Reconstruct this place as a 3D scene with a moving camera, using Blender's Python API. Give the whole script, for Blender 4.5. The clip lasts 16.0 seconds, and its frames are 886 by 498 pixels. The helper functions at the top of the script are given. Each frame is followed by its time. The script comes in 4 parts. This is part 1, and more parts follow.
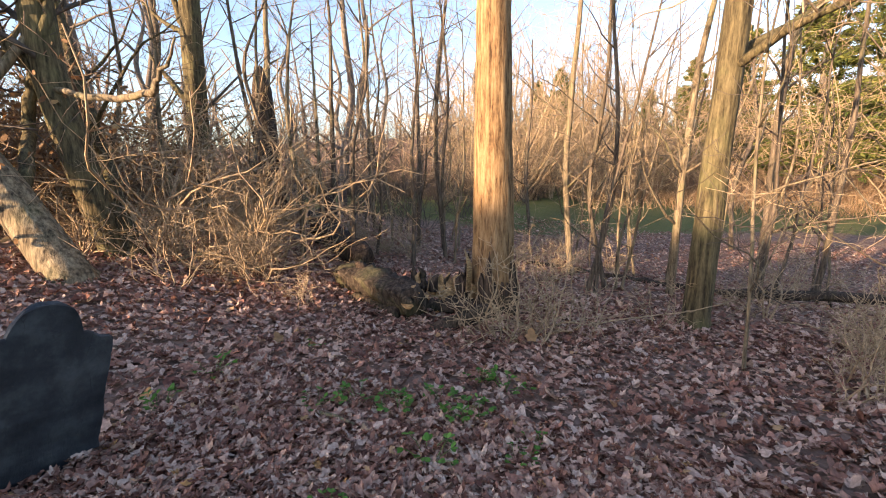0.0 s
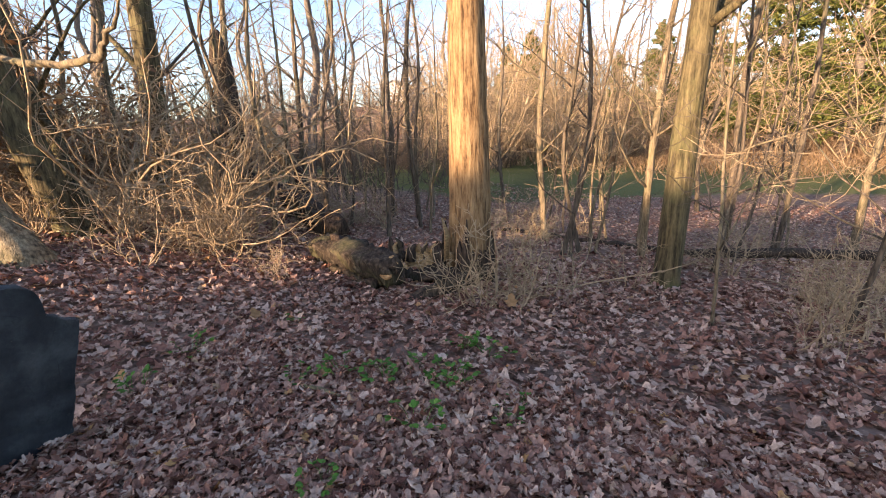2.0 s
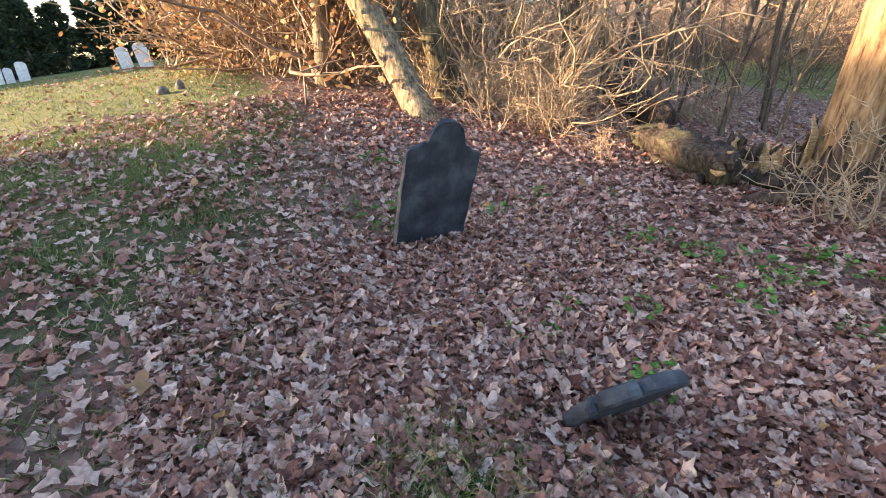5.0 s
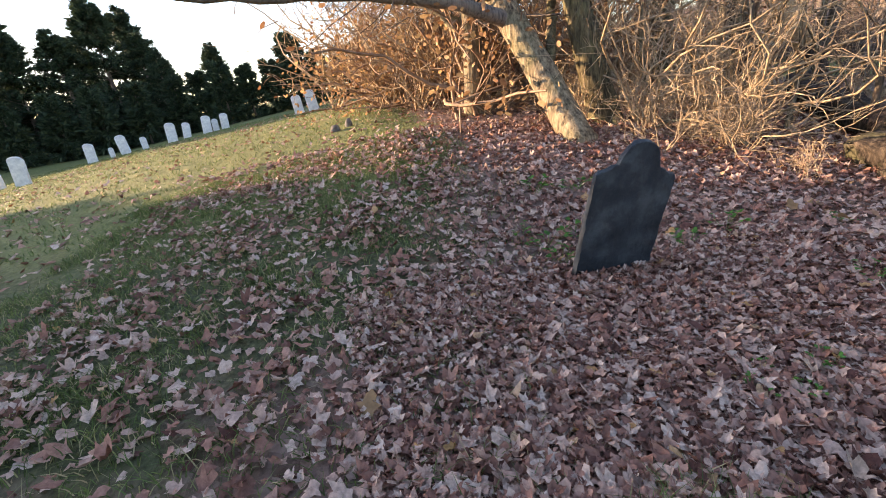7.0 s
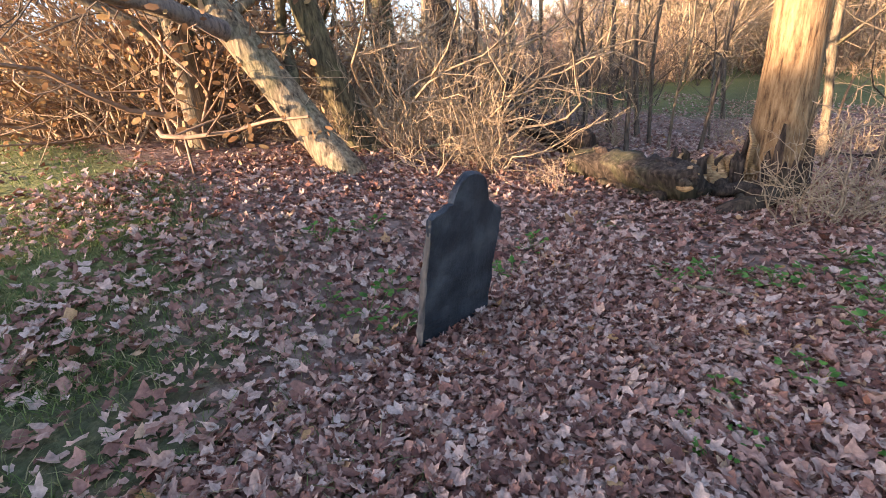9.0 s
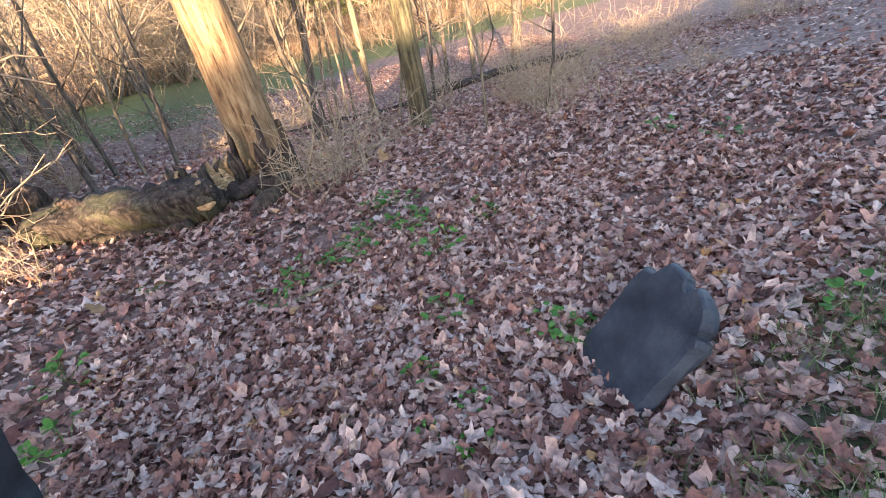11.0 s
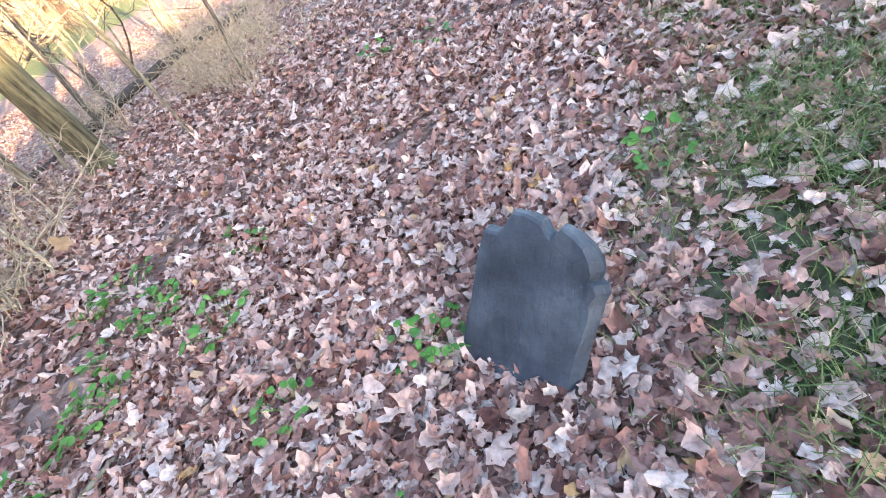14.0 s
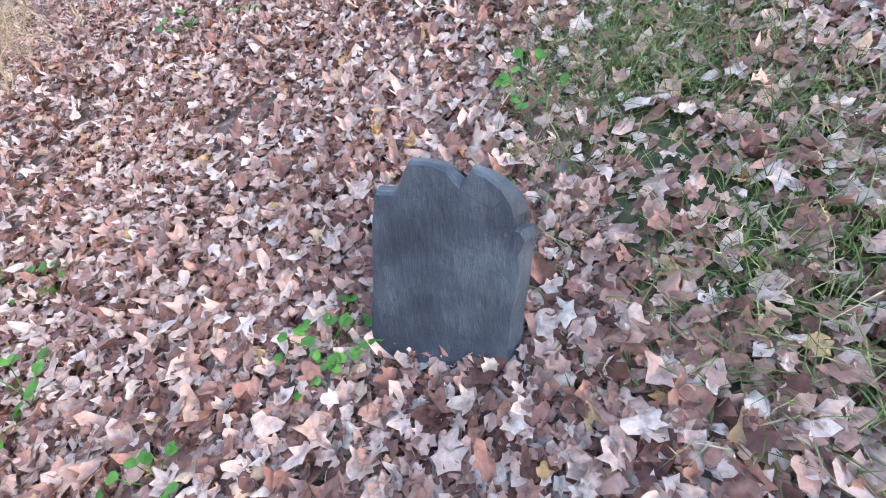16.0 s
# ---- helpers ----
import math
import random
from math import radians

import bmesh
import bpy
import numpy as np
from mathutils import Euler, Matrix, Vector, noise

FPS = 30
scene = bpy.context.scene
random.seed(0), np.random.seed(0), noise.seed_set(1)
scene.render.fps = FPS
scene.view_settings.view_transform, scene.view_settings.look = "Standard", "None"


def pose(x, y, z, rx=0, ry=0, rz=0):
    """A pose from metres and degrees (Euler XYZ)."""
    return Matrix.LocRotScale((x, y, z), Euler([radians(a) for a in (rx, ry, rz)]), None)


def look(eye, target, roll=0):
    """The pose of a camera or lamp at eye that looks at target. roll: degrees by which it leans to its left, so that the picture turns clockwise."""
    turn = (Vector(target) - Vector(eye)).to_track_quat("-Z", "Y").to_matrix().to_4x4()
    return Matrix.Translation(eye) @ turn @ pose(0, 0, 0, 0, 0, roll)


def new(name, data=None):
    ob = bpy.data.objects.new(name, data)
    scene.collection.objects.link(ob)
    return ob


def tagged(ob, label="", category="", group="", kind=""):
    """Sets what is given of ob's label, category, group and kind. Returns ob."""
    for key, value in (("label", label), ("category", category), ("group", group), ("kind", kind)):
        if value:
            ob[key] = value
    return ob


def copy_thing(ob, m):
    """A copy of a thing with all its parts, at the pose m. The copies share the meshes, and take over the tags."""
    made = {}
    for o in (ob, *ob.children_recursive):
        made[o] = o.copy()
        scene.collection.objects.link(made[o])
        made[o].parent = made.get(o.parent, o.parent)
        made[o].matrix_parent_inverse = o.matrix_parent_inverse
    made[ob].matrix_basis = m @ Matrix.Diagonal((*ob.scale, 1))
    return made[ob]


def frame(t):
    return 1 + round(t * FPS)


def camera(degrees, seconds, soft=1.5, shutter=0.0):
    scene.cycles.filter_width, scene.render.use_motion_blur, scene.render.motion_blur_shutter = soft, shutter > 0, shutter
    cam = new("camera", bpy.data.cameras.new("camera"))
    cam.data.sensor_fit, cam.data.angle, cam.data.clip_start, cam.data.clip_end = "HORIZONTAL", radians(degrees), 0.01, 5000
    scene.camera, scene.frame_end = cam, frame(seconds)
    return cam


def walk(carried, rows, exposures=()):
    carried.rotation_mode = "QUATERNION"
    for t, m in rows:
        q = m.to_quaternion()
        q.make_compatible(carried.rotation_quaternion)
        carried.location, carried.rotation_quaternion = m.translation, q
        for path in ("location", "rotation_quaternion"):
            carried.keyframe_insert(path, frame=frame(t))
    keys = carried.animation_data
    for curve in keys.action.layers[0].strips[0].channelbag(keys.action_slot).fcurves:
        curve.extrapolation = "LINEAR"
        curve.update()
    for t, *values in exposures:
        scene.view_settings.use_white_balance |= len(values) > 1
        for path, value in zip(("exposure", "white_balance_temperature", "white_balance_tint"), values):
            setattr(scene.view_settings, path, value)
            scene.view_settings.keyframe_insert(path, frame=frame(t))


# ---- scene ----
cam = camera(91.5, 16.0, soft=1.0)
PATH = [
    (0, (1.27, 1.246, 1.397), (0.401, 3.011, 1.038), -0.7),
    (0.5, (1.269, 1.246, 1.393), (0.416, 3.012, 1.003), -1.0),
    (1, (1.271, 1.256, 1.389), (0.437, 3.022, 0.96), -1.3),
    (1.5, (1.252, 1.255, 1.38), (0.449, 3.029, 0.924), -1.6),
    (2, (1.227, 1.258, 1.379), (0.477, 3.044, 0.883), -1.8),
    (2.5, (1.206, 1.213, 1.379), (0.379, 2.953, 0.842), -4.2),
    (3, (1.275, 1.155, 1.36), (0.331, 2.811, 0.755), -3.0),
    (3.5, (1.294, 1.059, 1.341), (0.058, 2.413, 0.54), -6.9),
    (4, (1.269, 1.0, 1.329), (-0.021, 2.28, 0.494), -7.1),
    (4.5, (1.233, 0.853, 1.311), (-0.183, 1.968, 0.443), -3.7),
    (5, (1.234, 0.731, 1.296), (-0.338, 1.599, 0.416), -2.6),
    (5.2, (1.247, 0.705, 1.319), (-0.402, 1.426, 0.448), -2.6),
    (7.3, (0.892, 0.419, 1.319), (-0.936, 0.779, 0.591), -8.8),
    (7.5, (0.803, 0.432, 1.322), (-1.021, 0.818, 0.598), -10.3),
    (8, (0.637, 0.45, 1.335), (-1.099, 1.114, 0.597), -9.1),
    (8.5, (0.294, 0.395, 1.26), (-1.167, 1.534, 0.506), -3.7),
    (9, (0.131, 0.521, 1.292), (-1.141, 1.866, 0.534), -6.3),
    (9.5, (-0.008, 0.644, 1.324), (-1.015, 2.18, 0.532), -6.4),
    (10, (-0.26, 0.738, 1.273), (-0.744, 2.499, 0.458), -6.6),
    (10.2, (-0.287, 0.793, 1.256), (-0.529, 2.597, 0.429), -6.9),
    (12.3, (-0.016, 1.262, 1.194), (0.887, 2.383, -0.194), -19.1),
    (12.5, (-0.036, 1.288, 1.17), (0.848, 2.44, -0.204), -20.2),
    (13, (-0.097, 1.356, 1.169), (0.807, 2.458, -0.234), -22.2),
    (13.5, (-0.016, 1.385, 1.153), (0.922, 2.459, -0.249), -25.3),
    (14, (0.093, 1.397, 1.113), (1.137, 2.361, -0.293), -27.5),
    (14.5, (0.134, 1.422, 1.02), (1.317, 2.182, -0.403), -30.4),
    (15, (0.141, 1.474, 0.983), (1.312, 1.965, -0.562), -24.1),
    (15.5, (0.15, 1.508, 0.957), (1.31, 1.921, -0.619), -21.4),
    (16, (0.147, 1.541, 0.95), (1.295, 1.921, -0.643), -20.5),
]
UNIT = 1.15                                 # metres to one unit of the plan below
EXPOSURE = [(0, 1.85, 7500, 24), (2, 1.85, 7400, 24), (3.5, 2.45, 7300, 22), (4.5, 2.85, 7400, 22), (5.1, 2.6, 7400, 22), (7.5, 2.25, 7500, 26), (9, 2.35, 7200, 28), (10, 2.3, 6800, 26), (12.5, 3.55, 6700, 18), (16, 3.78, 7200, 20)]
walk(cam, [(t, look(Vector(eye) * UNIT, Vector(target) * UNIT, roll)) for t, eye, target, roll in PATH], EXPOSURE)

# ---- world, sun ----
SUN_AZ = math.atan2(-0.89, -0.45)          # horizontal direction towards the sun
SUN_EL = radians(9.8)
world = bpy.data.worlds.new("World")
scene.world = world
world.use_nodes = True
wn = world.node_tree
sky = wn.nodes.new("ShaderNodeTexSky")
sky.sky_type = 'NISHITA'
sky.sun_disc = False
sky.sun_elevation = SUN_EL + radians(2)
sky.sun_rotation = math.pi / 2 - SUN_AZ
sky.air_density, sky.dust_density, sky.ozone_density = 1.0, 1.0, 2.6
wn.nodes["Background"].inputs[1].default_value = 0.15
wn.links.new(sky.outputs[0], wn.nodes["Background"].inputs[0])
sun_data = bpy.data.lights.new("sun", 'SUN')
sun_data.energy = 4.4
sun_data.angle = radians(0.6)
sun_data.color = (1.0, 0.785, 0.53)
sun = new("sun", sun_data)
sun_dir = Vector((math.cos(SUN_AZ) * math.cos(SUN_EL), math.sin(SUN_AZ) * math.cos(SUN_EL), math.sin(SUN_EL)))
sun.matrix_world = look(sun_dir * 60, (0, 0, 0))


# ---- materials ----
def node(nt, kind, **values):
    n = nt.nodes.new(kind)
    for k, v in values.items():
        if k in n.inputs:
            n.inputs[k].default_value = v
    return n


def ramp(nt, src, stops):
    r = nt.nodes.new("ShaderNodeValToRGB")
    cr = r.color_ramp
    while len(cr.elements) < len(stops):
        cr.elements.new(0.5)
    for e, (p, c) in zip(cr.elements, stops):
        e.position = p
        e.color = (*c, 1)
    nt.links.new(src, r.inputs[0])
    return r.outputs[0]


def noise_tex(nt, scale, detail=6.0, stretch=(1, 1, 1), rough=0.6, coords="Object"):
    tc = nt.nodes.new("ShaderNodeTexCoord")
    mp = nt.nodes.new("ShaderNodeMapping")
    mp.inputs["Scale"].default_value = stretch
    nt.links.new(tc.outputs[coords], mp.inputs[0])
    n = node(nt, "ShaderNodeTexNoise", Scale=scale, Detail=detail, Roughness=rough)
    nt.links.new(mp.outputs[0], n.inputs["Vector"])
    return n.outputs["Fac"]


def mixc(nt, fac, a, b, mode='MIX'):
    m = nt.nodes.new("ShaderNodeMix")
    m.data_type, m.blend_type = 'RGBA', mode
    for v, s in ((fac, m.inputs[0]), (a, m.inputs[6]), (b, m.inputs[7])):
        if isinstance(v, (int, float)):
            s.default_value = v
        elif isinstance(v, tuple):
            s.default_value = (*v, 1)
        else:
            nt.links.new(v, s)
    return m.outputs[2]


def mathn(nt, op, a, b=0.0):
    m = nt.nodes.new("ShaderNodeMath")
    m.operation = op
    for v, s in ((a, m.inputs[0]), (b, m.inputs[1])):
        if isinstance(v, (int, float)):
            s.default_value = v
        else:
            nt.links.new(v, s)
    return m.outputs[0]


def material(name, rough=0.85):
    m = bpy.data.materials.new(name)
    m.use_nodes = True
    nt = m.node_tree
    b = nt.nodes["Principled BSDF"]
    b.inputs["Roughness"].default_value = rough
    b.inputs["Specular IOR Level"].default_value = 0.25
    return m, nt, b


def bump(nt, b, height, strength=0.6, distance=0.02):
    n = node(nt, "ShaderNodeBump", Strength=strength, Distance=distance)
    nt.links.new(height, n.inputs["Height"])
    nt.links.new(n.outputs[0], b.inputs["Normal"])


def bark_material(name, dark, mid, light, moss=0.25, furrow=9.0, depth=0.02):
    m, nt, b = material(name, 0.9)
    ridges = noise_tex(nt, furrow * 2.6, 5.0, (1, 1, 0.12), 0.6)
    fine = noise_tex(nt, furrow * 6, 4.0, (1, 1, 0.3))
    blotch = noise_tex(nt, 2.3, 3.0)
    h = mathn(nt, 'ADD', mathn(nt, 'MULTIPLY', ridges, 1.0), mathn(nt, 'MULTIPLY', fine, 0.3))
    c = ramp(nt, h, [(0.46, dark), (0.64, mid), (0.86, light)])
    g = ramp(nt, blotch, [(0.5, (0, 0, 0)), (0.68, (1, 1, 1))])
    green = mixc(nt, mathn(nt, 'MULTIPLY', g, moss), c, (0.16, 0.17, 0.07))
    nt.links.new(green, b.inputs["Base Color"])
    bump(nt, b, h, 1.0, depth)
    return m


M_BARK = bark_material("furrowed_bark", (0.03, 0.023, 0.015), (0.16, 0.124, 0.078), (0.34, 0.275, 0.175))
M_BARK_PALE = bark_material("pale_bark", (0.055, 0.041, 0.027), (0.16, 0.124, 0.08), (0.28, 0.225, 0.145), 0.35, 16.0, 0.008)
M_BARK_DARK = bark_material("dark_brown_bark", (0.03, 0.023, 0.017), (0.105, 0.08, 0.058), (0.19, 0.15, 0.105), 0.2, 14.0, 0.008)
M_BARK_FAR = bark_material("grey_bark", (0.06, 0.05, 0.042), (0.16, 0.13, 0.11), (0.24, 0.2, 0.16), 0.1, 12.0, 0.01)
M_WOOD = bark_material("weathered_bare_wood", (0.06, 0.032, 0.015), (0.22, 0.135, 0.066), (0.36, 0.245, 0.13), 0.0, 13.0, 0.016)
M_BARK_OLIVE = bark_material("olive_brown_bark", (0.022, 0.017, 0.01), (0.088, 0.07, 0.036), (0.18, 0.145, 0.078), 0.35, 11.0, 0.02)
M_ROT = bark_material("rotten_wood", (0.012, 0.009, 0.007), (0.05, 0.034, 0.024), (0.12, 0.085, 0.06), 0.15, 14.0, 0.02)
M_LOG = bark_material("mossy_log_bark", (0.01, 0.007, 0.005), (0.04, 0.03, 0.022), (0.11, 0.085, 0.062), 0.35, 11.0, 0.03)


def simple_noise_material(name, a, b_, scale, rough=0.8, strength=0.3, stretch=(1, 1, 1)):
    m, nt, b = material(name, rough)
    n = noise_tex(nt, scale, 5.0, stretch)
    nt.links.new(ramp(nt, n, [(0.3, a), (0.7, b_)]), b.inputs["Base Color"])
    bump(nt, b, n, strength, 0.01)
    return m


def island_material(name, stops, rough=0.75, translucent=0.0, grain=25.0):
    m, nt, b = material(name, rough)
    g = nt.nodes.new("ShaderNodeNewGeometry")
    c = ramp(nt, g.outputs["Random Per Island"], stops)
    n = noise_tex(nt, grain, 4.0)
    shade = ramp(nt, n, [(0.25, (0.55, 0.52, 0.5)), (0.7, (1.12, 1.1, 1.08))])
    c = mixc(nt, 1.0, c, shade, 'MULTIPLY')
    nt.links.new(c, b.inputs["Base Color"])
    bump(nt, b, n, 0.6, 0.008)
    if translucent:
        t = nt.nodes.new("ShaderNodeBsdfTranslucent")
        nt.links.new(c, t.inputs[0])
        mx = node(nt, "ShaderNodeMixShader", Fac=translucent)
        nt.links.new(b.outputs[0], mx.inputs[1])
        nt.links.new(t.outputs[0], mx.inputs[2])
        nt.links.new(mx.outputs[0], nt.nodes["Material Output"].inputs[0])
    return m


M_TWIG = simple_noise_material("dry_twig_bark", (0.20, 0.14, 0.085), (0.50, 0.375, 0.235), 14.0)
M_TWIG_RED = simple_noise_material("reddish_twig_bark", (0.13, 0.08, 0.052), (0.32, 0.215, 0.14), 10.0)
M_TWIG_DARK = simple_noise_material("dark_twig_bark_and_shade", (0.05, 0.04, 0.032), (0.14, 0.11, 0.085), 12.0)
M_CUT = simple_noise_material("split_orange_wood", (0.16, 0.085, 0.036), (0.56, 0.37, 0.185), 26.0, 0.8, 0.5, (1, 1, 4))
M_LEAF = island_material("fallen_maple_leaf", [(0.0, (0.13, 0.05, 0.036)), (0.18, (0.27, 0.13, 0.092)), (0.36, (0.36, 0.17, 0.12)), (0.55, (0.46, 0.275, 0.205)),
                                               (0.78, (0.58, 0.395, 0.305)), (0.97, (0.64, 0.485, 0.39)), (1.0, (0.5, 0.27, 0.10))], 0.65, 0.12, 60.0)
M_DRYLEAF = island_material("clinging_dry_leaf", [(0.0, (0.2, 0.1, 0.05)), (0.6, (0.36, 0.22, 0.11)), (1.0, (0.5, 0.35, 0.17))], 0.7, 0.35)
M_GRASS = island_material("grass_blade", [(0.0, (0.06, 0.095, 0.025)), (0.5, (0.12, 0.185, 0.05)), (0.8, (0.21, 0.25, 0.085)), (1.0, (0.46, 0.38, 0.22))], 0.6, 0.3)
M_STRAW = island_material("dry_meadow_stalk", [(0.0, (0.22, 0.13, 0.07)), (0.6, (0.38, 0.25, 0.14)), (1.0, (0.5, 0.36, 0.22))], 0.8, 0.2)
M_WEED = island_material("green_weed_leaf", [(0.0, (0.05, 0.16, 0.025)), (0.6, (0.09, 0.25, 0.04)), (1.0, (0.16, 0.34, 0.07))], 0.5, 0.3)
M_NEEDLE = island_material("dark_evergreen_needles", [(0.0, (0.022, 0.04, 0.024)), (0.6, (0.045, 0.078, 0.04)), (1.0, (0.085, 0.115, 0.055))], 0.7, 0.15)
M_NEEDLE_Y = island_material("yellow_green_pine_needles", [(0.0, (0.06, 0.09, 0.025)), (0.6, (0.14, 0.17, 0.045)), (1.0, (0.26, 0.26, 0.08))], 0.7, 0.25)


def slate_material(name, k):
    m, nt, b = material(name, 0.48)
    big = noise_tex(nt, 5.0, 6.0, (1, 1, 1), 0.6)
    strata = noise_tex(nt, 22.0, 8.0, (1, 1, 0.35), 0.7)
    c = ramp(nt, big, [(p, tuple(v * k for v in c)) for p, c in ((0.32, (0.012, 0.018, 0.023)), (0.5, (0.046, 0.057, 0.068)), (0.68, (0.12, 0.142, 0.148)))])
    spots = ramp(nt, noise_tex(nt, 60.0, 3.0), [(0.68, (0, 0, 0)), (0.76, (1, 1, 1))])
    c = mixc(nt, mathn(nt, 'MULTIPLY', spots, 0.35), c, (0.14, 0.13, 0.11))
    scr = ramp(nt, noise_tex(nt, 9.0, 8.0, (14, 1, 0.8), 0.75), [(0.60, (0, 0, 0)), (0.72, (1, 1, 1))])
    c = mixc(nt, mathn(nt, 'MULTIPLY', scr, 0.07), c, (0.17, 0.165, 0.16))
    vor = node(nt, "ShaderNodeTexVoronoi", Scale=4.5)
    vor.feature = 'DISTANCE_TO_EDGE'
    crack = ramp(nt, vor.outputs["Distance"], [(0.0, (1, 1, 1)), (0.012, (0, 0, 0))])
    crack = mathn(nt, 'MULTIPLY', crack, ramp(nt, noise_tex(nt, 3.0, 2.0), [(0.5, (0, 0, 0)), (0.6, (1, 1, 1))]))
    c = mixc(nt, mathn(nt, 'MULTIPLY', crack, 0.7), c, (0.008, 0.008, 0.01))
    lichen = ramp(nt, noise_tex(nt, 7.0, 5.0), [(0.62, (0, 0, 0)), (0.74, (1, 1, 1))])
    c = mixc(nt, mathn(nt, 'MULTIPLY', lichen, 0.25), c, (0.10, 0.125, 0.085))
    nt.links.new(c, b.inputs["Base Color"])
    bump(nt, b, mathn(nt, 'ADD', strata, mathn(nt, 'MULTIPLY', big, 0.7)), 0.8, 0.014)
    return m


# one slate in two tones: the tall stone's shaded face is coloured darker
M_SLATE_SHADED = slate_material("dark_slate_shaded", 0.55)
M_SLATE_SKYLIT = slate_material("dark_slate_skylit", 0.75)
# paler tan for the tall stone's left edge, warm skylight put into the colour
M_SLATE_EDGE = simple_noise_material("skylit_slate_edge", (0.06, 0.052, 0.046), (0.17, 0.145, 0.118), 16.0, 0.85, 0.7, (1, 1, 0.4))
M_MARBLE = simple_noise_material("weathered_white_marble", (0.50, 0.51, 0.52), (0.78, 0.77, 0.74), 9.0, 0.7, 0.2)
M_STONE = simple_noise_material("grey_field_stone", (0.08, 0.07, 0.06), (0.19, 0.17, 0.15), 12.0, 0.9, 0.7)


def ground_material():
    """Leaf mould, blended with turf on the open hillside and in the meadow."""
    m, nt, b = material("leaf_mould_and_turf", 0.95)
    v = node(nt, "ShaderNodeTexVoronoi", Scale=13.0)
    v2 = node(nt, "ShaderNodeTexVoronoi", Scale=31.0)
    tc = nt.nodes.new("ShaderNodeTexCoord")
    nz = node(nt, "ShaderNodeTexNoise", Scale=9.0, Detail=5.0)
    nt.links.new(tc.outputs["Object"], nz.inputs["Vector"])
    warp = mixc(nt, 0.05, tc.outputs["Object"], nz.outputs["Color"], 'ADD')
    for t in (v, v2):
        nt.links.new(warp, t.inputs["Vector"])
    litter = ramp(nt, v.outputs["Color"], [(0.0, (0.08, 0.042, 0.03)), (0.4, (0.2, 0.12, 0.09)), (0.8, (0.34, 0.22, 0.17)), (1.0, (0.48, 0.34, 0.27))])
    litter = mixc(nt, 0.35, litter, ramp(nt, v2.outputs["Color"], [(0.0, (0.03, 0.018, 0.012)), (1.0, (0.26, 0.17, 0.12))]))
    turf = ramp(nt, noise_tex(nt, 30.0, 6.0), [(0.3, (0.03, 0.034, 0.014)), (0.55, (0.075, 0.082, 0.034)), (0.75, (0.15, 0.14, 0.07))])
    # brighter lawn green, with the hillside's sunlight put into the colour
    sunlit_lawn = ramp(nt, noise_tex(nt, 30.0, 6.0), [(0.3, (0.055, 0.066, 0.02)), (0.55, (0.13, 0.142, 0.042)), (0.75, (0.23, 0.222, 0.07))])
    sunlit_lawn = mixc(nt, ramp(nt, noise_tex(nt, 0.8, 5.0), [(0.4, (0.0, 0.0, 0.0)), (0.7, (0.6, 0.6, 0.6))]), sunlit_lawn, (0.18, 0.17, 0.055))
    la = nt.nodes.new("ShaderNodeAttribute")
    la.attribute_name = "sunlit_lawn"
    turf = mixc(nt, la.outputs["Fac"], turf, sunlit_lawn)
    at = nt.nodes.new("ShaderNodeAttribute")
    at.attribute_name = "turf"
    patch = mathn(nt, 'ADD', at.outputs["Fac"], mathn(nt, 'MULTIPLY', mathn(nt, 'SUBTRACT', noise_tex(nt, 2.2, 5.0), 0.5), 1.1))
    mask = ramp(nt, patch, [(0.35, (0, 0, 0)), (0.7, (1, 1, 1))])
    nt.links.new(mixc(nt, mask, litter, turf), b.inputs["Base Color"])
    h = mathn(nt, 'ADD', v.outputs["Distance"], noise_tex(nt, 24.0, 6.0))
    bump(nt, b, h, 0.8, 0.03)
    return m


M_GROUND = ground_material()
M_WHITE = simple_noise_material("white_clapboard", (0.68, 0.68, 0.68), (0.82, 0.81, 0.79), 3.0, 0.7, 0.1)
M_ROOF = simple_noise_material("grey_shingle_roof", (0.10, 0.095, 0.09), (0.19, 0.18, 0.17), 6.0, 0.9, 0.3)
M_PANE, _nt, _b = material("dark_window_glass", 0.08)
_b.inputs["Base Color"].default_value = (0.02, 0.025, 0.03, 1)
_b.inputs["Specular IOR Level"].default_value = 0.6


# ---- geometry helpers ----
def smooth(a):
    a = np.clip(a, 0, 1)
    return a * a * (3 - 2 * a)


def ground_z(x, y):
    """Height of the ground: a bank that falls to a meadow, a hillside to the west, a far rise."""
    x, y = np.asarray(x, float), np.asarray(y, float)
    hill = 0.72 * (1 - np.exp(-np.log1p(np.exp((-np.maximum(x, -60) - 2.3) / .5)) * .21))
    side = smooth((-x - 1) / 4)
    z = 0.16 - 0.06 * np.clip(y - 1.2, 0, 11) + hill
    z = z + np.clip(1.2 - y, 0, 14) * (0.05 * (1 - side) * np.exp(-np.maximum(0, -y - 1) / 4) - 0.09 * side)
    z = z - 0.055 * np.maximum(0, np.minimum(x, 6) + .8) * smooth((y - 2.5) / 4)
    z = z - 0.13 * np.exp(-((x + 1.2) ** 2 + (y - 1.95) ** 2) / 1.1)
    z = z - 0.07 * np.exp(-((x - .48) ** 2 + (y - 1.77) ** 2) / .14)
    return z - 0.3 * smooth((y - 7) / 5) + 6 * smooth((y - 46) / 40) + 4 * smooth((y - 60) / 45)


def gz(x, y):
    return float(ground_z(x, y))


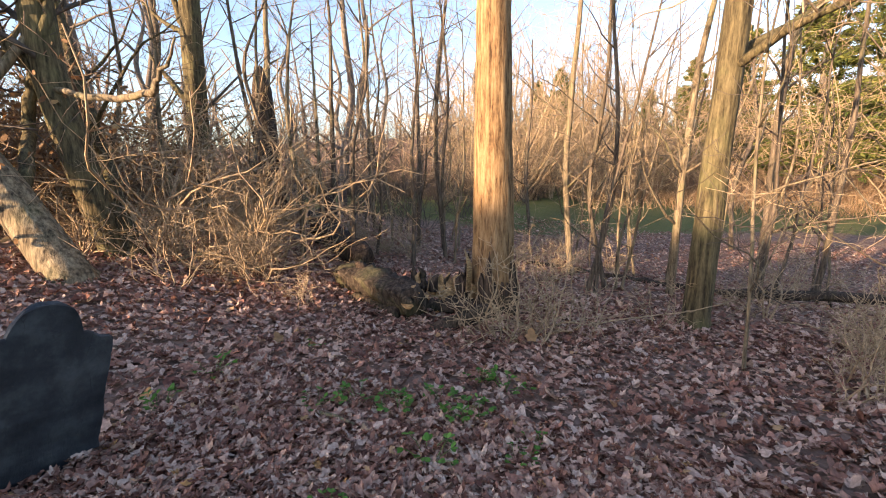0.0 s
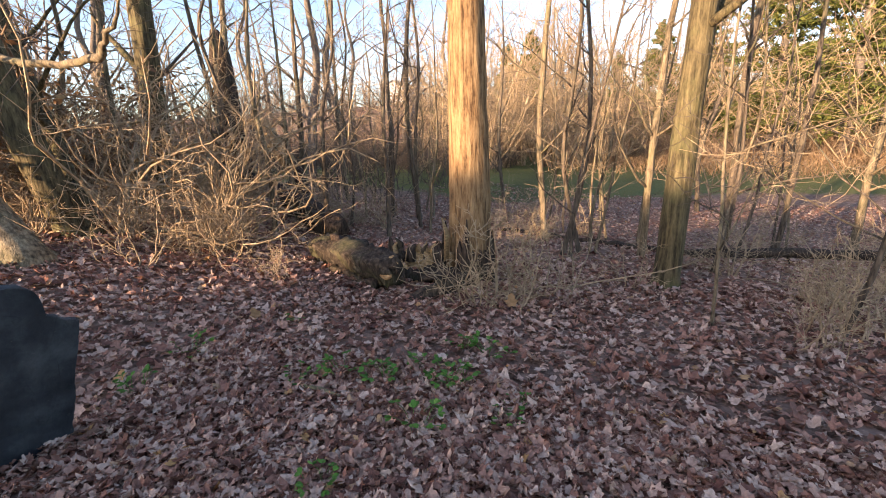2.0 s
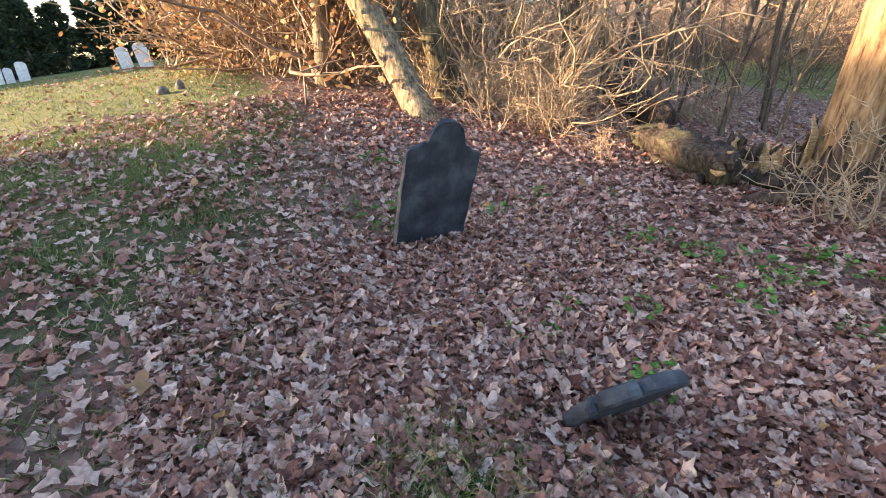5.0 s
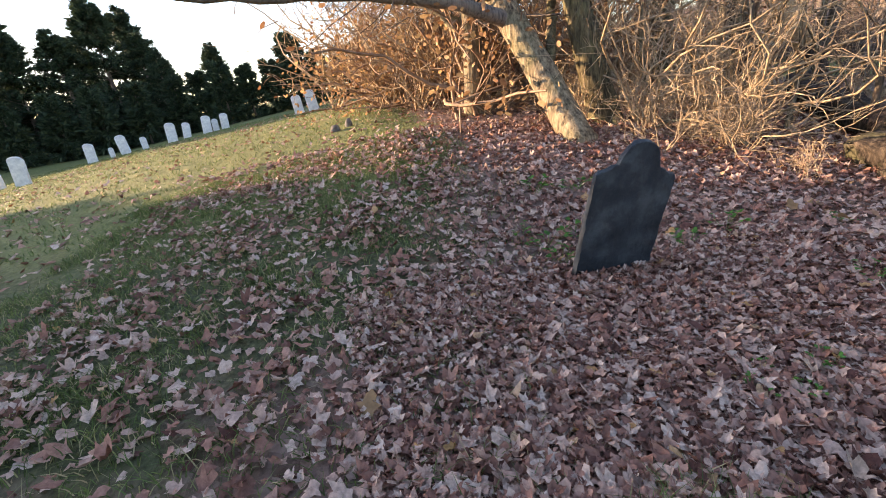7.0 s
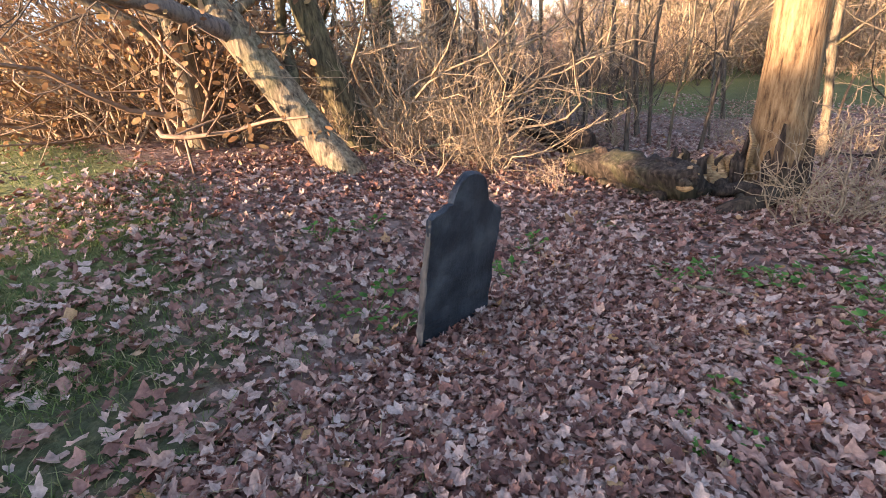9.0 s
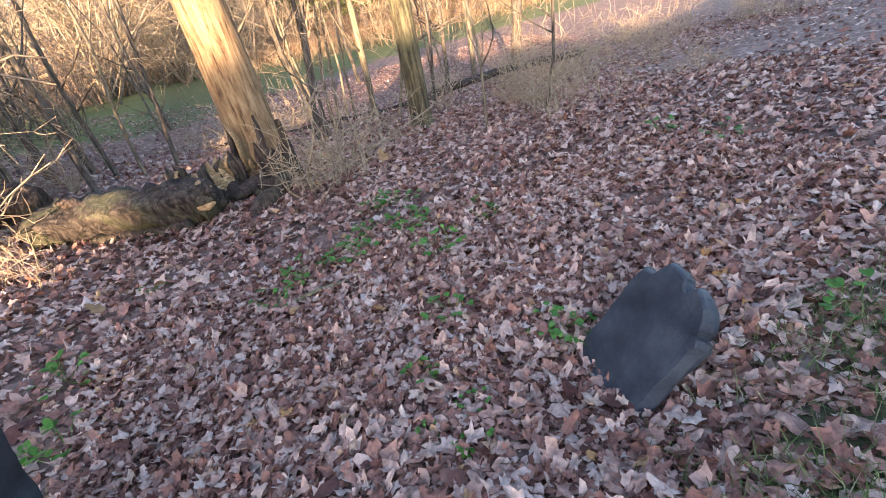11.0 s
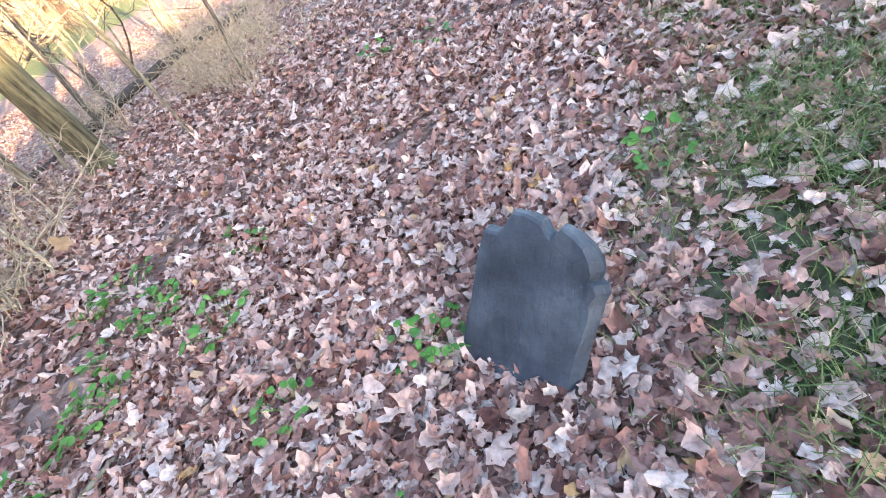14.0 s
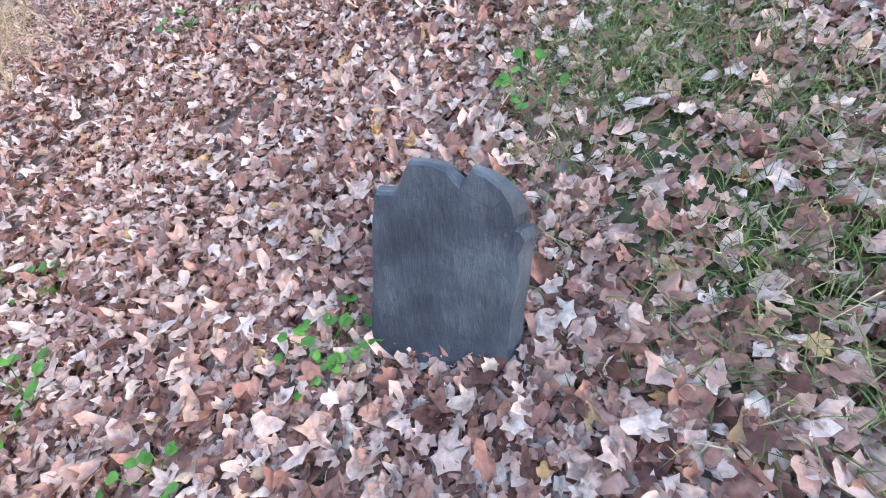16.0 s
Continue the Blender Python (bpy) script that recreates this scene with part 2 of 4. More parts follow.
def make_mesh(name, verts, faces, mat, shade_smooth=False):
    """A mesh from arrays of vertices and equal-sided faces (or a list of such face arrays)."""
    me = bpy.data.meshes.new(name)
    verts = np.asarray(verts, np.float32)
    groups = [np.asarray(f, np.int32) for f in (faces if isinstance(faces, list) else [faces]) if len(f)]
    me.vertices.add(len(verts))
    me.vertices.foreach_set("co", verts.ravel())
    idx = np.concatenate([g.ravel() for g in groups])
    sizes = np.concatenate([np.full(len(g), g.shape[1], np.int32) for g in groups])
    me.loops.add(len(idx))
    me.loops.foreach_set("vertex_index", idx)
    me.polygons.add(len(sizes))
    me.polygons.foreach_set("loop_start", np.r_[0, np.cumsum(sizes)[:-1]].astype(np.int32))
    me.update(calc_edges=True)
    me.validate()
    if shade_smooth:
        me.shade_smooth()
    me.materials.append(mat)
    return me


class Geo:
    """Gathers tubes and small plates into one mesh."""

    def __init__(self):
        self.v, self.q, self.t, self.n = [], [], [], 0

    def tube(self, pts, radii, sides=5, rng=None, rough=0.0):
        pts, radii = np.asarray(pts, float), np.asarray(radii, float)
        k = len(pts)
        d = np.gradient(pts, axis=0)
        d /= np.linalg.norm(d, axis=1)[:, None] + 1e-9
        ref = np.array([1.0, 0, 0]) if abs(d[:, 2]).mean() > 0.6 else np.array([0, 0, 1.0])
        a = np.cross(d, ref)
        a /= np.linalg.norm(a, axis=1)[:, None] + 1e-9
        b = np.cross(d, a)
        ang = np.arange(sides) * 2 * np.pi / sides
        r = radii[:, None] * np.ones(sides)
        if rng is not None and rough:
            lobe = rng.normal(0, rough, sides)
            r = r * (1 + lobe[None] + rng.normal(0, rough * 0.5, (k, sides)))
        ring = pts[:, None] + r[..., None] * (np.cos(ang)[None, :, None] * a[:, None] + np.sin(ang)[None, :, None] * b[:, None])
        i = self.n + (np.arange(k - 1)[:, None] * sides + np.arange(sides)[None])
        j = self.n + (np.arange(k - 1)[:, None] * sides + (np.arange(sides)[None] + 1) % sides)
        self.v.append(ring.reshape(-1, 3))
        self.q.append(np.stack([i, j, j + sides, i + sides], -1).reshape(-1, 4))
        self.n += k * sides
        for row, centre, flip in ((0, pts[0], True), (k - 1, pts[-1], False)) if sides > 4 else ():
            self.v.append(centre[None])
            base = self.n - (k * sides if row == 0 else k * sides + 1) + row * sides
            e = base + np.arange(sides)
            f = base + (np.arange(sides) + 1) % sides
            self.t.append(np.stack([f, e, np.full(sides, self.n)] if flip else [e, f, np.full(sides, self.n)], -1))
            self.n += 1
        return self

    def plates(self, verts, tris):
        """verts (N, k, 3), tris (m, 3): N copies of one small plate."""
        n, k = verts.shape[:2]
        self.v.append(verts.reshape(-1, 3))
        self.t.append((self.n + np.arange(n)[:, None, None] * k + tris[None]).reshape(-1, 3))
        self.n += n * k
        return self

    def mesh(self, name, mat, shade_smooth=True):
        return make_mesh(name, np.concatenate(self.v), [np.concatenate(x) for x in (self.q, self.t) if x], mat, shade_smooth)


def thing(name, at=(0, 0, 0), label="", category="", group="", kind=""):
    ob = new(name)
    ob.empty_display_size = 0.1
    ob.location = at
    return tagged(ob, label, category, group, kind)


def part(name, mesh, parent, label=""):
    ob = new(name, mesh)
    ob.parent = parent
    if label:
        ob["label"] = label
    return ob


def bm_mesh(bm, name, mat, shade_smooth=False):
    me = bpy.data.meshes.new(name)
    bm.to_mesh(me)
    bm.free()
    if shade_smooth:
        me.shade_smooth()
    for mm in (mat if isinstance(mat, (list, tuple)) else [mat]):
        me.materials.append(mm)
    return me


def wander(rng, p, d, length, n, wob=0.12, up=0.0):
    """A crooked line of n points from p along d."""
    d = np.array(d, float) / np.linalg.norm(d)
    out, step = [np.array(p, float)], length / (n - 1)
    for _ in range(n - 1):
        d = d + rng.normal(0, wob, 3) + np.array([0, 0, up])
        d /= np.linalg.norm(d)
        out.append(out[-1] + d * step)
    return np.array(out)


def twigs(geo, rng, line, r, length, count, levels, sides=3, spread=0.9, up=0.04, first=0.2, thin=0.0016):
    """Side twigs along a line, with twigs of their own."""
    k = len(line)
    for _ in range(count):
        s = first + (1 - first) * rng.random()
        i = min(int(s * (k - 1)), k - 2)
        p = line[i] + (line[i + 1] - line[i]) * (s * (k - 1) - i)
        along = line[i + 1] - line[i]
        along /= np.linalg.norm(along) + 1e-9
        side = rng.normal(0, 1, 3)
        side -= along * side.dot(along)
        side /= np.linalg.norm(side) + 1e-9
        ln = length * (0.45 + 0.8 * rng.random()) * (1.15 - 0.6 * s)
        seg = 5 if levels > 0 else 4
        new_line = wander(rng, p, along * (1 - 0.5 * spread) + side * spread, ln, seg, 0.22, up)
        r0 = max(r * (1.05 - 0.75 * s) * 0.6, thin)
        geo.tube(new_line, np.linspace(r0, max(r0 * 0.35, thin * 0.6), seg), sides)
        if levels > 0:
            twigs(geo, rng, new_line, r0, ln * 0.55, max(2, int(count * 0.45)), levels - 1, 3, spread, up, 0.15, thin)


# ---- ground ----
def axis_steps(lo, hi, far, fine, grow=1.13):
    inner = np.arange(lo, hi, fine)
    out_hi, s = [hi], fine
    while out_hi[-1] < far:
        s *= grow
        out_hi.append(out_hi[-1] + s)
    out_lo, s = [lo - fine], fine
    while out_lo[-1] > -far:
        s *= grow
        out_lo.append(out_lo[-1] - s)
    return np.r_[out_lo[::-1], inner, out_hi]


def turf_amount(x, y):
    """How much turf there is: the open hillside to the west and south-west, and the meadow."""
    hill = smooth((-(x * 0.70 + y * 0.72) + 1.5) / 3.6) * (1 - smooth((y - 0.7 + 0.10 * (x + 4)) / 2.0))
    near = 0.85 * smooth((1.65 - y + 0.1 * x) / 0.7) * smooth((x - 0.1) / 0.6)
    hill = np.maximum(hill, near)
    meadow = smooth((y - 12.5 - .9 * np.clip(x + 3, 0, 9)) / 3.5) * (1 - smooth((y - 40) / 5))
    return np.clip(np.maximum(hill, meadow), 0, 1)


gx, gy = axis_steps(-6, 6, 900, 0.09), axis_steps(-2, 8, 900, 0.09)
GX, GY = np.meshgrid(gx, gy)
rough_ = np.array([noise.fractal(Vector((x * 1.7, y * 1.7, 0)), 1.0, 2.0, 4) if abs(x) < 14 and abs(y) < 18 else 0.0 for x, y in zip(GX.ravel(), GY.ravel())])
GZ = ground_z(GX, GY).ravel() + 0.018 * rough_
nx, ny = len(gx), len(gy)
cell = (np.arange(ny - 1)[:, None] * nx + np.arange(nx - 1)[None]).ravel()
g_me = make_mesh("ground", np.c_[GX.ravel(), GY.ravel(), GZ], np.c_[cell, cell + 1, cell + nx + 1, cell + nx], M_GROUND, True)
attr = g_me.attributes.new("turf", 'FLOAT', 'POINT')
attr.data.foreach_set("value", turf_amount(GX.ravel(), GY.ravel()).astype(np.float32))
# full on the sunlit hillside, cut back over the meadow for its shade
attr = g_me.attributes.new("sunlit_lawn", 'FLOAT', 'POINT')
attr.data.foreach_set("value", np.maximum(smooth((-GX.ravel() - 1.8) / 2.2), smooth((GY.ravel() - 11) / 4) * (.2 + .55 * smooth((GX.ravel() + 2 + .2 * GY.ravel()) / 8))).astype(np.float32))
tagged(new("ground", g_me), "leaf-strewn woodland ground running into turf", "ground", kind="structure")

# ---- fallen leaves ----
LOBES = [(-90, .26), (-135, .44), (-165, .34), (163, .58), (140, .38), (113, .60), (90, .74), (67, .60), (40, .38), (17, .58), (-15, .34), (-45, .44)]
LEAF2D = np.array([(0, 0)] + [(r * math.cos(radians(a)), r * math.sin(radians(a))) for a, r in sorted(LOBES, key=lambda q: q[0] % 360)])
LEAF_TRIS = np.array([(0, i, i % (len(LEAF2D) - 1) + 1) for i in range(1, len(LEAF2D))])
OVAL2D = np.array([(0, 0)] + [(.26 * math.cos(radians(a)), .5 * math.sin(radians(a))) for a in range(0, 360, 60)])
OVAL_TRIS = np.array([(0, i, i % 6 + 1) for i in range(1, 7)])


def ringed(outline):
    """Outline points about a centre, with a ring half-way for curl."""
    rim = outline[1:]
    mid = 0.55 * (rim[0::2] + rim[1::2]) / 2
    k, m = len(rim), len(mid)
    pts = np.r_[outline[:1], mid, rim]
    tris = []
    for i in range(m):
        j = (i + 1) % m
        a, b, c = 1 + m + 2 * i, 2 + m + 2 * i, 1 + m + (2 * i + 2) % k
        tris += [(0, 1 + i, 1 + j), (1 + i, a, b), (1 + i, b, 1 + j), (1 + j, b, c)]
    return pts, np.array(tris)


LEAF_FINE, LEAF_FINE_TRIS = ringed(LEAF2D)


def leaf_batch(rng, x, y, lift, size, flat, tilt):
    """Curled, tilted leaves lying at x, y."""
    n = len(x)
    ang = rng.random(n) * 2 * np.pi
    p = flat[None] * size[:, None, None] * rng.uniform(.62, 1.15, (n, 1, 2)) * rng.uniform(.78, 1.18, (n, len(flat), 1))
    r2 = (flat ** 2).sum(1)[None]
    fold = rng.normal(0, .38, n)[:, None] * np.abs(flat[None, :, 0]) + rng.normal(0.06, .55, n)[:, None] * r2 + rng.normal(0, .09, (n, len(flat)))
    z = fold * size[:, None]
    c, s = np.cos(ang)[:, None], np.sin(ang)[:, None]
    px, py = p[..., 0] * c - p[..., 1] * s, p[..., 0] * s + p[..., 1] * c
    tx, ty = rng.normal(0, tilt, n)[:, None], rng.normal(0, tilt, n)[:, None]
    z = z + px * tx + py * ty
    X, Y = x[:, None] + px, y[:, None] + py
    return np.stack([X, Y, ground_z(X, Y) + lift[:, None] + np.maximum(z, -0.012)], -1)


rng = np.random.default_rng(7)


def scatter(n, x0, x1, y0, y1, keep):
    x, y = rng.uniform(x0, x1, n), rng.uniform(y0, y1, n)
    ok = rng.random(n) < keep(x, y)
    return x[ok], y[ok]


def leaf_density(x, y):
    t = turf_amount(x, y)
    clump = np.array([noise.noise(Vector((a * 1.3, b * 1.3, 3.0))) for a, b in zip(x, y)])
    bare = np.exp(-(((x - 1.5) / .42) ** 2 + ((y - 2.55) / .3) ** 2) * 1.5)
    return np.clip(1.0 - 0.50 * t + 1.0 * clump * smooth(t * 3), 0.16, 1) * (1 - 0.9 * bare)


def hero(a, b):
    return (a > -1.3) & (a < 2.5) & (b > 0.3) & (b < 3.4)


leaf_geo = Geo()
x, y = scatter(30000, -1.3, 2.5, 0.3, 3.4, leaf_density)
leaf_geo.plates(leaf_batch(rng, x, y, rng.uniform(0.004, 0.042, len(x)), 0.024 + 0.043 * rng.random(len(x)) ** 1.4, LEAF_FINE, 0.27), LEAF_FINE_TRIS)
x, y = scatter(9000, -1.3, 2.5, 0.3, 3.4, leaf_density)
leaf_geo.plates(leaf_batch(rng, x, y, rng.uniform(0.002, 0.03, len(x)), 0.03 + 0.06 * rng.random(len(x)) ** 1.3, OVAL2D, 0.5), OVAL_TRIS)
x, y = scatter(34000, -1.3, 2.5, 0.3, 3.4, leaf_density)
leaf_geo.plates(leaf_batch(rng, x, y, rng.uniform(0.0, 0.016, len(x)), rng.uniform(.022, .06, len(x)), OVAL2D, 0.35), OVAL_TRIS)
x, y = scatter(60000, -5.4, 5.2, -1.6, 6.8, lambda a, b: leaf_density(a, b) * ~hero(a, b))
leaf_geo.plates(leaf_batch(rng, x, y, rng.uniform(0.004, 0.042, len(x)), 0.032 + 0.05 * rng.random(len(x)) ** 1.3, LEAF2D, 0.3), LEAF_TRIS)
tagged(new("fallen_leaves", leaf_geo.mesh("fallen_leaves", M_LEAF, True)), "dry pinkish-brown maple leaves lying over the ground", "leaf litter", kind="stuff")
x, y = scatter(26000, -5, 11, 6.6, 19, leaf_density)
bank_leaves = leaf_batch(rng, x, y, rng.uniform(0.002, 0.03, len(x)), rng.uniform(.04, .085, len(x)), LEAF2D, 0.3)
x, y = scatter(36000, -20, 14, -8, 16, lambda a, b: leaf_density(a, b) * (1 - .6 * smooth((-a - 5) / 3) * turf_amount(a, b)) * ((np.abs(a) > 5) | (b > 6.6) | (b < -1.6)) * (1 - smooth((b - 11) / 3)))
far_geo = Geo()
far_geo.plates(bank_leaves, LEAF_TRIS)
far_geo.plates(leaf_batch(rng, x, y, rng.uniform(0.002, 0.03, len(x)), rng.uniform(0.07, 0.13, len(x)), OVAL2D, 0.3), OVAL_TRIS)
tagged(new("distant_fallen_leaves", far_geo.mesh("distant_fallen_leaves", M_LEAF, False)), "brown dry leaves under the bushes and trees", "leaf litter", kind="stuff")


def blades(n, x0, x1, y0, y1, keep, h0, h1, width):
    x, y = scatter(n, x0, x1, y0, y1, keep)
    k = len(x)
    h, a, lean = rng.uniform(h0, h1, k), rng.random(k) * 2 * np.pi, rng.normal(0, .75, (k, 2))
    ca, sa = np.cos(a) * width / 2, np.sin(a) * width / 2
    zb = ground_z(x, y) - 0.004
    def at(f, w):
        cx, cy = x + lean[:, 0] * h * f * f, y + lean[:, 1] * h * f * f
        zz = zb + h * f * (1 - 0.2 * f)
        return np.stack([cx - ca * w, cy - sa * w, zz], -1), np.stack([cx + ca * w, cy + sa * w, zz], -1)
    l0, r0 = at(0, 1)
    l1, r1 = at(.55, .8)
    tip, _ = at(1, 0)
    return np.stack([l0, r0, l1, r1, tip], 1)


BLADE_TRIS = np.array([(0, 1, 3), (0, 3, 2), (2, 3, 4)])
grass = Geo()
tuft = lambda a, b: np.clip(turf_amount(a, b) * 1.2 - 0.05, 0, 1) * np.array([0.6 + 1.1 * noise.noise(Vector((p * 2.1, q * 2.1, 9.0))) for p, q in zip(a, b)]).clip(0.05, 1)
grass.plates(blades(140000, -5, 3.5, -2, 2.4, tuft, 0.03, 0.09, 0.005), BLADE_TRIS)
grass.plates(blades(42000, 0, 2.4, .2, 1.9, tuft, 0.03, 0.11, 0.004), BLADE_TRIS)
grass.plates(blades(60000, -24, -3.5, -13, 2, tuft, 0.03, 0.08, 0.012), BLADE_TRIS)
tagged(new("grass", grass.mesh("grass", M_GRASS, False)), "short green turf between fallen leaves", "grass", kind="stuff")
stalks = Geo()
stalks.plates(blades(16000, -30, 26, 26, 52, lambda a, b: smooth((b - 25) / 8) * (0.3 + 0.7 * smooth((a + 8) / 8)), 0.5, 1.5, 0.03), BLADE_TRIS)
tagged(new("dry_meadow_stalks", stalks.mesh("dry_meadow_stalks", M_STRAW, False)), "tall tan dry stalks at the meadow edge", "weeds", kind="stuff")


# ---- gravestones ----
def slab(profile, thick, mat_face, mat_edge, name, rough=0.006, seed=1, chip=0.0):
    """A headstone cut to a profile in x, z, its face towards -y, edges chipped."""
    bm = bmesh.new()
    dense = []
    k = len(profile)
    for i, (a, b) in enumerate(zip(profile, profile[1:] + profile[:1])):
        n = max(1, int(math.dist(a, b) / 0.02))
        dense += [(a[0] + (b[0] - a[0]) * j / n, a[1] + (b[1] - a[1]) * j / n) for j in range(n)]
    rings = []
    for y, inset in ((-thick / 2, 0.006), (-thick / 2 + 0.006, 0.0), (0, -0.003), (thick / 2 - 0.008, 0.0), (thick / 2, 0.009)):
        cx, cz = sum(p[0] for p in dense) / len(dense), sum(p[1] for p in dense) / len(dense)
        ring = []
        for px, pz in dense:
            d = math.hypot(px - cx, pz - cz)
            w = noise.fractal(Vector((px * 14, pz * 14, y * 30 + seed * 7)), 1.0, 2.0, 3) * rough
            s = (d - inset + w) / d
            cut = chip * (0.6 + 6 * w / rough * .1) * max(0, min(1, (px - 0.12) / 0.08)) if y < -0.3 * thick else 0.0
            ring.append(bm.verts.new((cx + (px - cx) * s - cut, y + noise.noise(Vector((px * 20, pz * 20, seed + y * 9))) * rough * 0.6, cz + (pz - cz) * s)))
        rings.append(ring)
    n = len(dense)
    for a, b in zip(rings, rings[1:]):
        for i in range(n):
            f = bm.faces.new((a[i], a[(i + 1) % n], b[(i + 1) % n], b[i]))
            mx, mz = (a[i].co.x + a[(i + 1) % n].co.x) / 2, (a[i].co.z + a[(i + 1) % n].co.z) / 2
            f.material_index = 1 if mx < -0.2 and -0.02 < mz < 0.58 else 2
    front = bm.faces.new(rings[0][::-1])
    back = bm.faces.new(rings[-1])
    bmesh.ops.recalc_face_normals(bm, faces=bm.faces)
    bmesh.ops.triangulate(bm, faces=[front, back])
    return bm_mesh(bm, name, [mat_face, mat_edge, mat_face])


def frame_matrix(origin, right, up):
    r, u = Vector(right).normalized(), Vector(up)
    u = (u - r * u.dot(r)).normalized()
    back = u.cross(r)                    # local y, away from the face
    m = Matrix((r, back * 1.0, u)).transposed().to_4x4()
    m.translation = origin
    return m


def arc(cx, cz, rx, rz, a0, a1, n):
    return [(cx + rx * math.cos(radians(a0 + (a1 - a0) * i / n)), cz + rz * math.sin(radians(a0 + (a1 - a0) * i / n))) for i in range(n + 1)]


tall_profile = [(-0.235, -0.3), (0.275, -0.3), (0.29, 0.30), (0.296, 0.655), (0.278, 0.668), (0.238, 0.675), (0.205, 0.70), (0.165, 0.71)]
tall_profile += arc(0.025, 0.71, 0.135, 0.15, 5, 172, 12)
tall_profile += [(-0.115, 0.712), (-0.15, 0.708), (-0.165, 0.69), (-0.19, 0.68), (-0.225, 0.672), (-0.247, 0.648), (-0.25, 0.30)]
tall = new("gravestone", slab(tall_profile, 0.043, M_SLATE_SHADED, M_SLATE_EDGE, "gravestone", 0.011, 1))
tall.matrix_world = frame_matrix((-1.24, 1.957, 0.0), (0.02, 0.98, -0.19), (0.10, 0.19, 0.97))
tagged(tall, "tall leaning dark slate headstone with a rounded chipped top", "gravestone")

low_profile = [(-0.155, -0.2), (0.15, -0.22), (0.182, 0.0), (0.205, 0.15), (0.222, 0.255), (0.231, 0.285), (0.224, 0.304), (0.209, 0.308), (0.214, 0.33), (0.208, 0.355), (0.188, 0.383),
               (0.156, 0.404), (0.123, 0.416), (0.113, 0.40), (0.1, 0.387), (0.086, 0.40), (0.076, 0.418), (0.042, 0.429), (0.006, 0.432), (-0.008, 0.415),
               (-0.02, 0.396), (-0.035, 0.378), (-0.072, 0.378), (-0.08, 0.36), (-0.108, 0.2), (-0.14, 0.02)]
low = new("small_gravestone", slab(low_profile, 0.05, M_SLATE_SKYLIT, M_SLATE_SKYLIT, "small_gravestone", 0.006, 5, 0.022))
low.matrix_world = frame_matrix((0.507, 1.767, 0.057), (-0.192, -0.981, 0.041), (0.544, -0.072, 0.836))
tagged(low, "small dark slate headstone with a broken notched top, leaning back", "gravestone")

marker_mesh = slab([(-0.22, -0.2), (0.22, -0.2), (0.22, 0.72)] + arc(0, 0.72, 0.22, 0.14, 8, 172, 8) + [(-0.22, 0.72)], 0.09, M_MARBLE, M_MARBLE, "white_gravestone", 0.004, 9)
MARKERS = [(-14.6, -8.75, 1.0, 8), (-14.9, -9.9, 0.8, 4), (-16.0, -10.2, .6, 3), (-21.0, -9.7, 0.95, 5), (-22.0, -9.3, .5, 2), (-22.3, -8.85, 1.0, -3), (-22.6, -8.1, .65, 1),
           (-23.0, -7.0, 1.05, 6), (-25.1, -6.9, 0.9, 9), (-24.4, -5.7, 1.0, 7), (-25.0, -5.4, .7, 4), (-24.9, -4.9, 0.9, 5), (-18.2, -0.62, .85, -4), (-17.8, -0.03, .92, -6)]
for mx_, my_, sc, tilt in MARKERS:
    ob = new("white_gravestone", marker_mesh)
    ob.matrix_world = pose(mx_, my_, gz(mx_, my_), 2, tilt, 80) @ Matrix.Diagonal((sc, sc, sc, 1))
    tagged(ob, "weathered white marble headstone on the grassy hillside", "gravestone", "hillside headstones")


def rock(name, at, size, seed, label):
    bm = bmesh.new()
    bmesh.ops.create_icosphere(bm, subdivisions=3, radius=1)
    for v in bm.verts:
        w = 1 + 0.35 * noise.fractal(v.co * 1.3 + Vector((seed, 0, 0)), 1, 2, 4)
        v.co = Vector((v.co.x * size[0] * w, v.co.y * size[1] * w, v.co.z * size[2] * w))
    ob = new(name, bm_mesh(bm, name, M_STONE, True))
    ob.location = at
    return tagged(ob, label, "stone")


rock("field_stone", (-6.75, 0.5, gz(-6.75, .5) + .03), (.06, .085, .08), 3, "small grey fieldstone standing in the leaves")
rock("field_stone", (-6.95, 0.75, gz(-6.95, .75) + .04), (.05, .06, .095), 8, "small upright grey fieldstone marker")


# ---- trees ----
def ridge_bark(geo, axis, sides, seed, depth=0.075):
    """Upright ridges and furrows on a tube that was just built."""
    ring = geo.v[-3].reshape(-1, sides, 3)
    along = np.r_[0, np.cumsum(np.linalg.norm(np.diff(axis, axis=0), axis=1))]
    for i, c in enumerate(axis):
        for j in range(sides):
            a = 2 * math.pi * j / sides
            w = noise.noise(Vector((math.cos(a) * 5.5 + seed, math.sin(a) * 5.5, along[i] * 1.6))) + 0.6 * noise.noise(Vector((math.cos(a) * 2 + seed, math.sin(a) * 2, along[i] * .9)))
            ring[i, j] = c + (ring[i, j] - c) * (1 + depth * w)
    geo.v[-3] = ring.reshape(-1, 3)


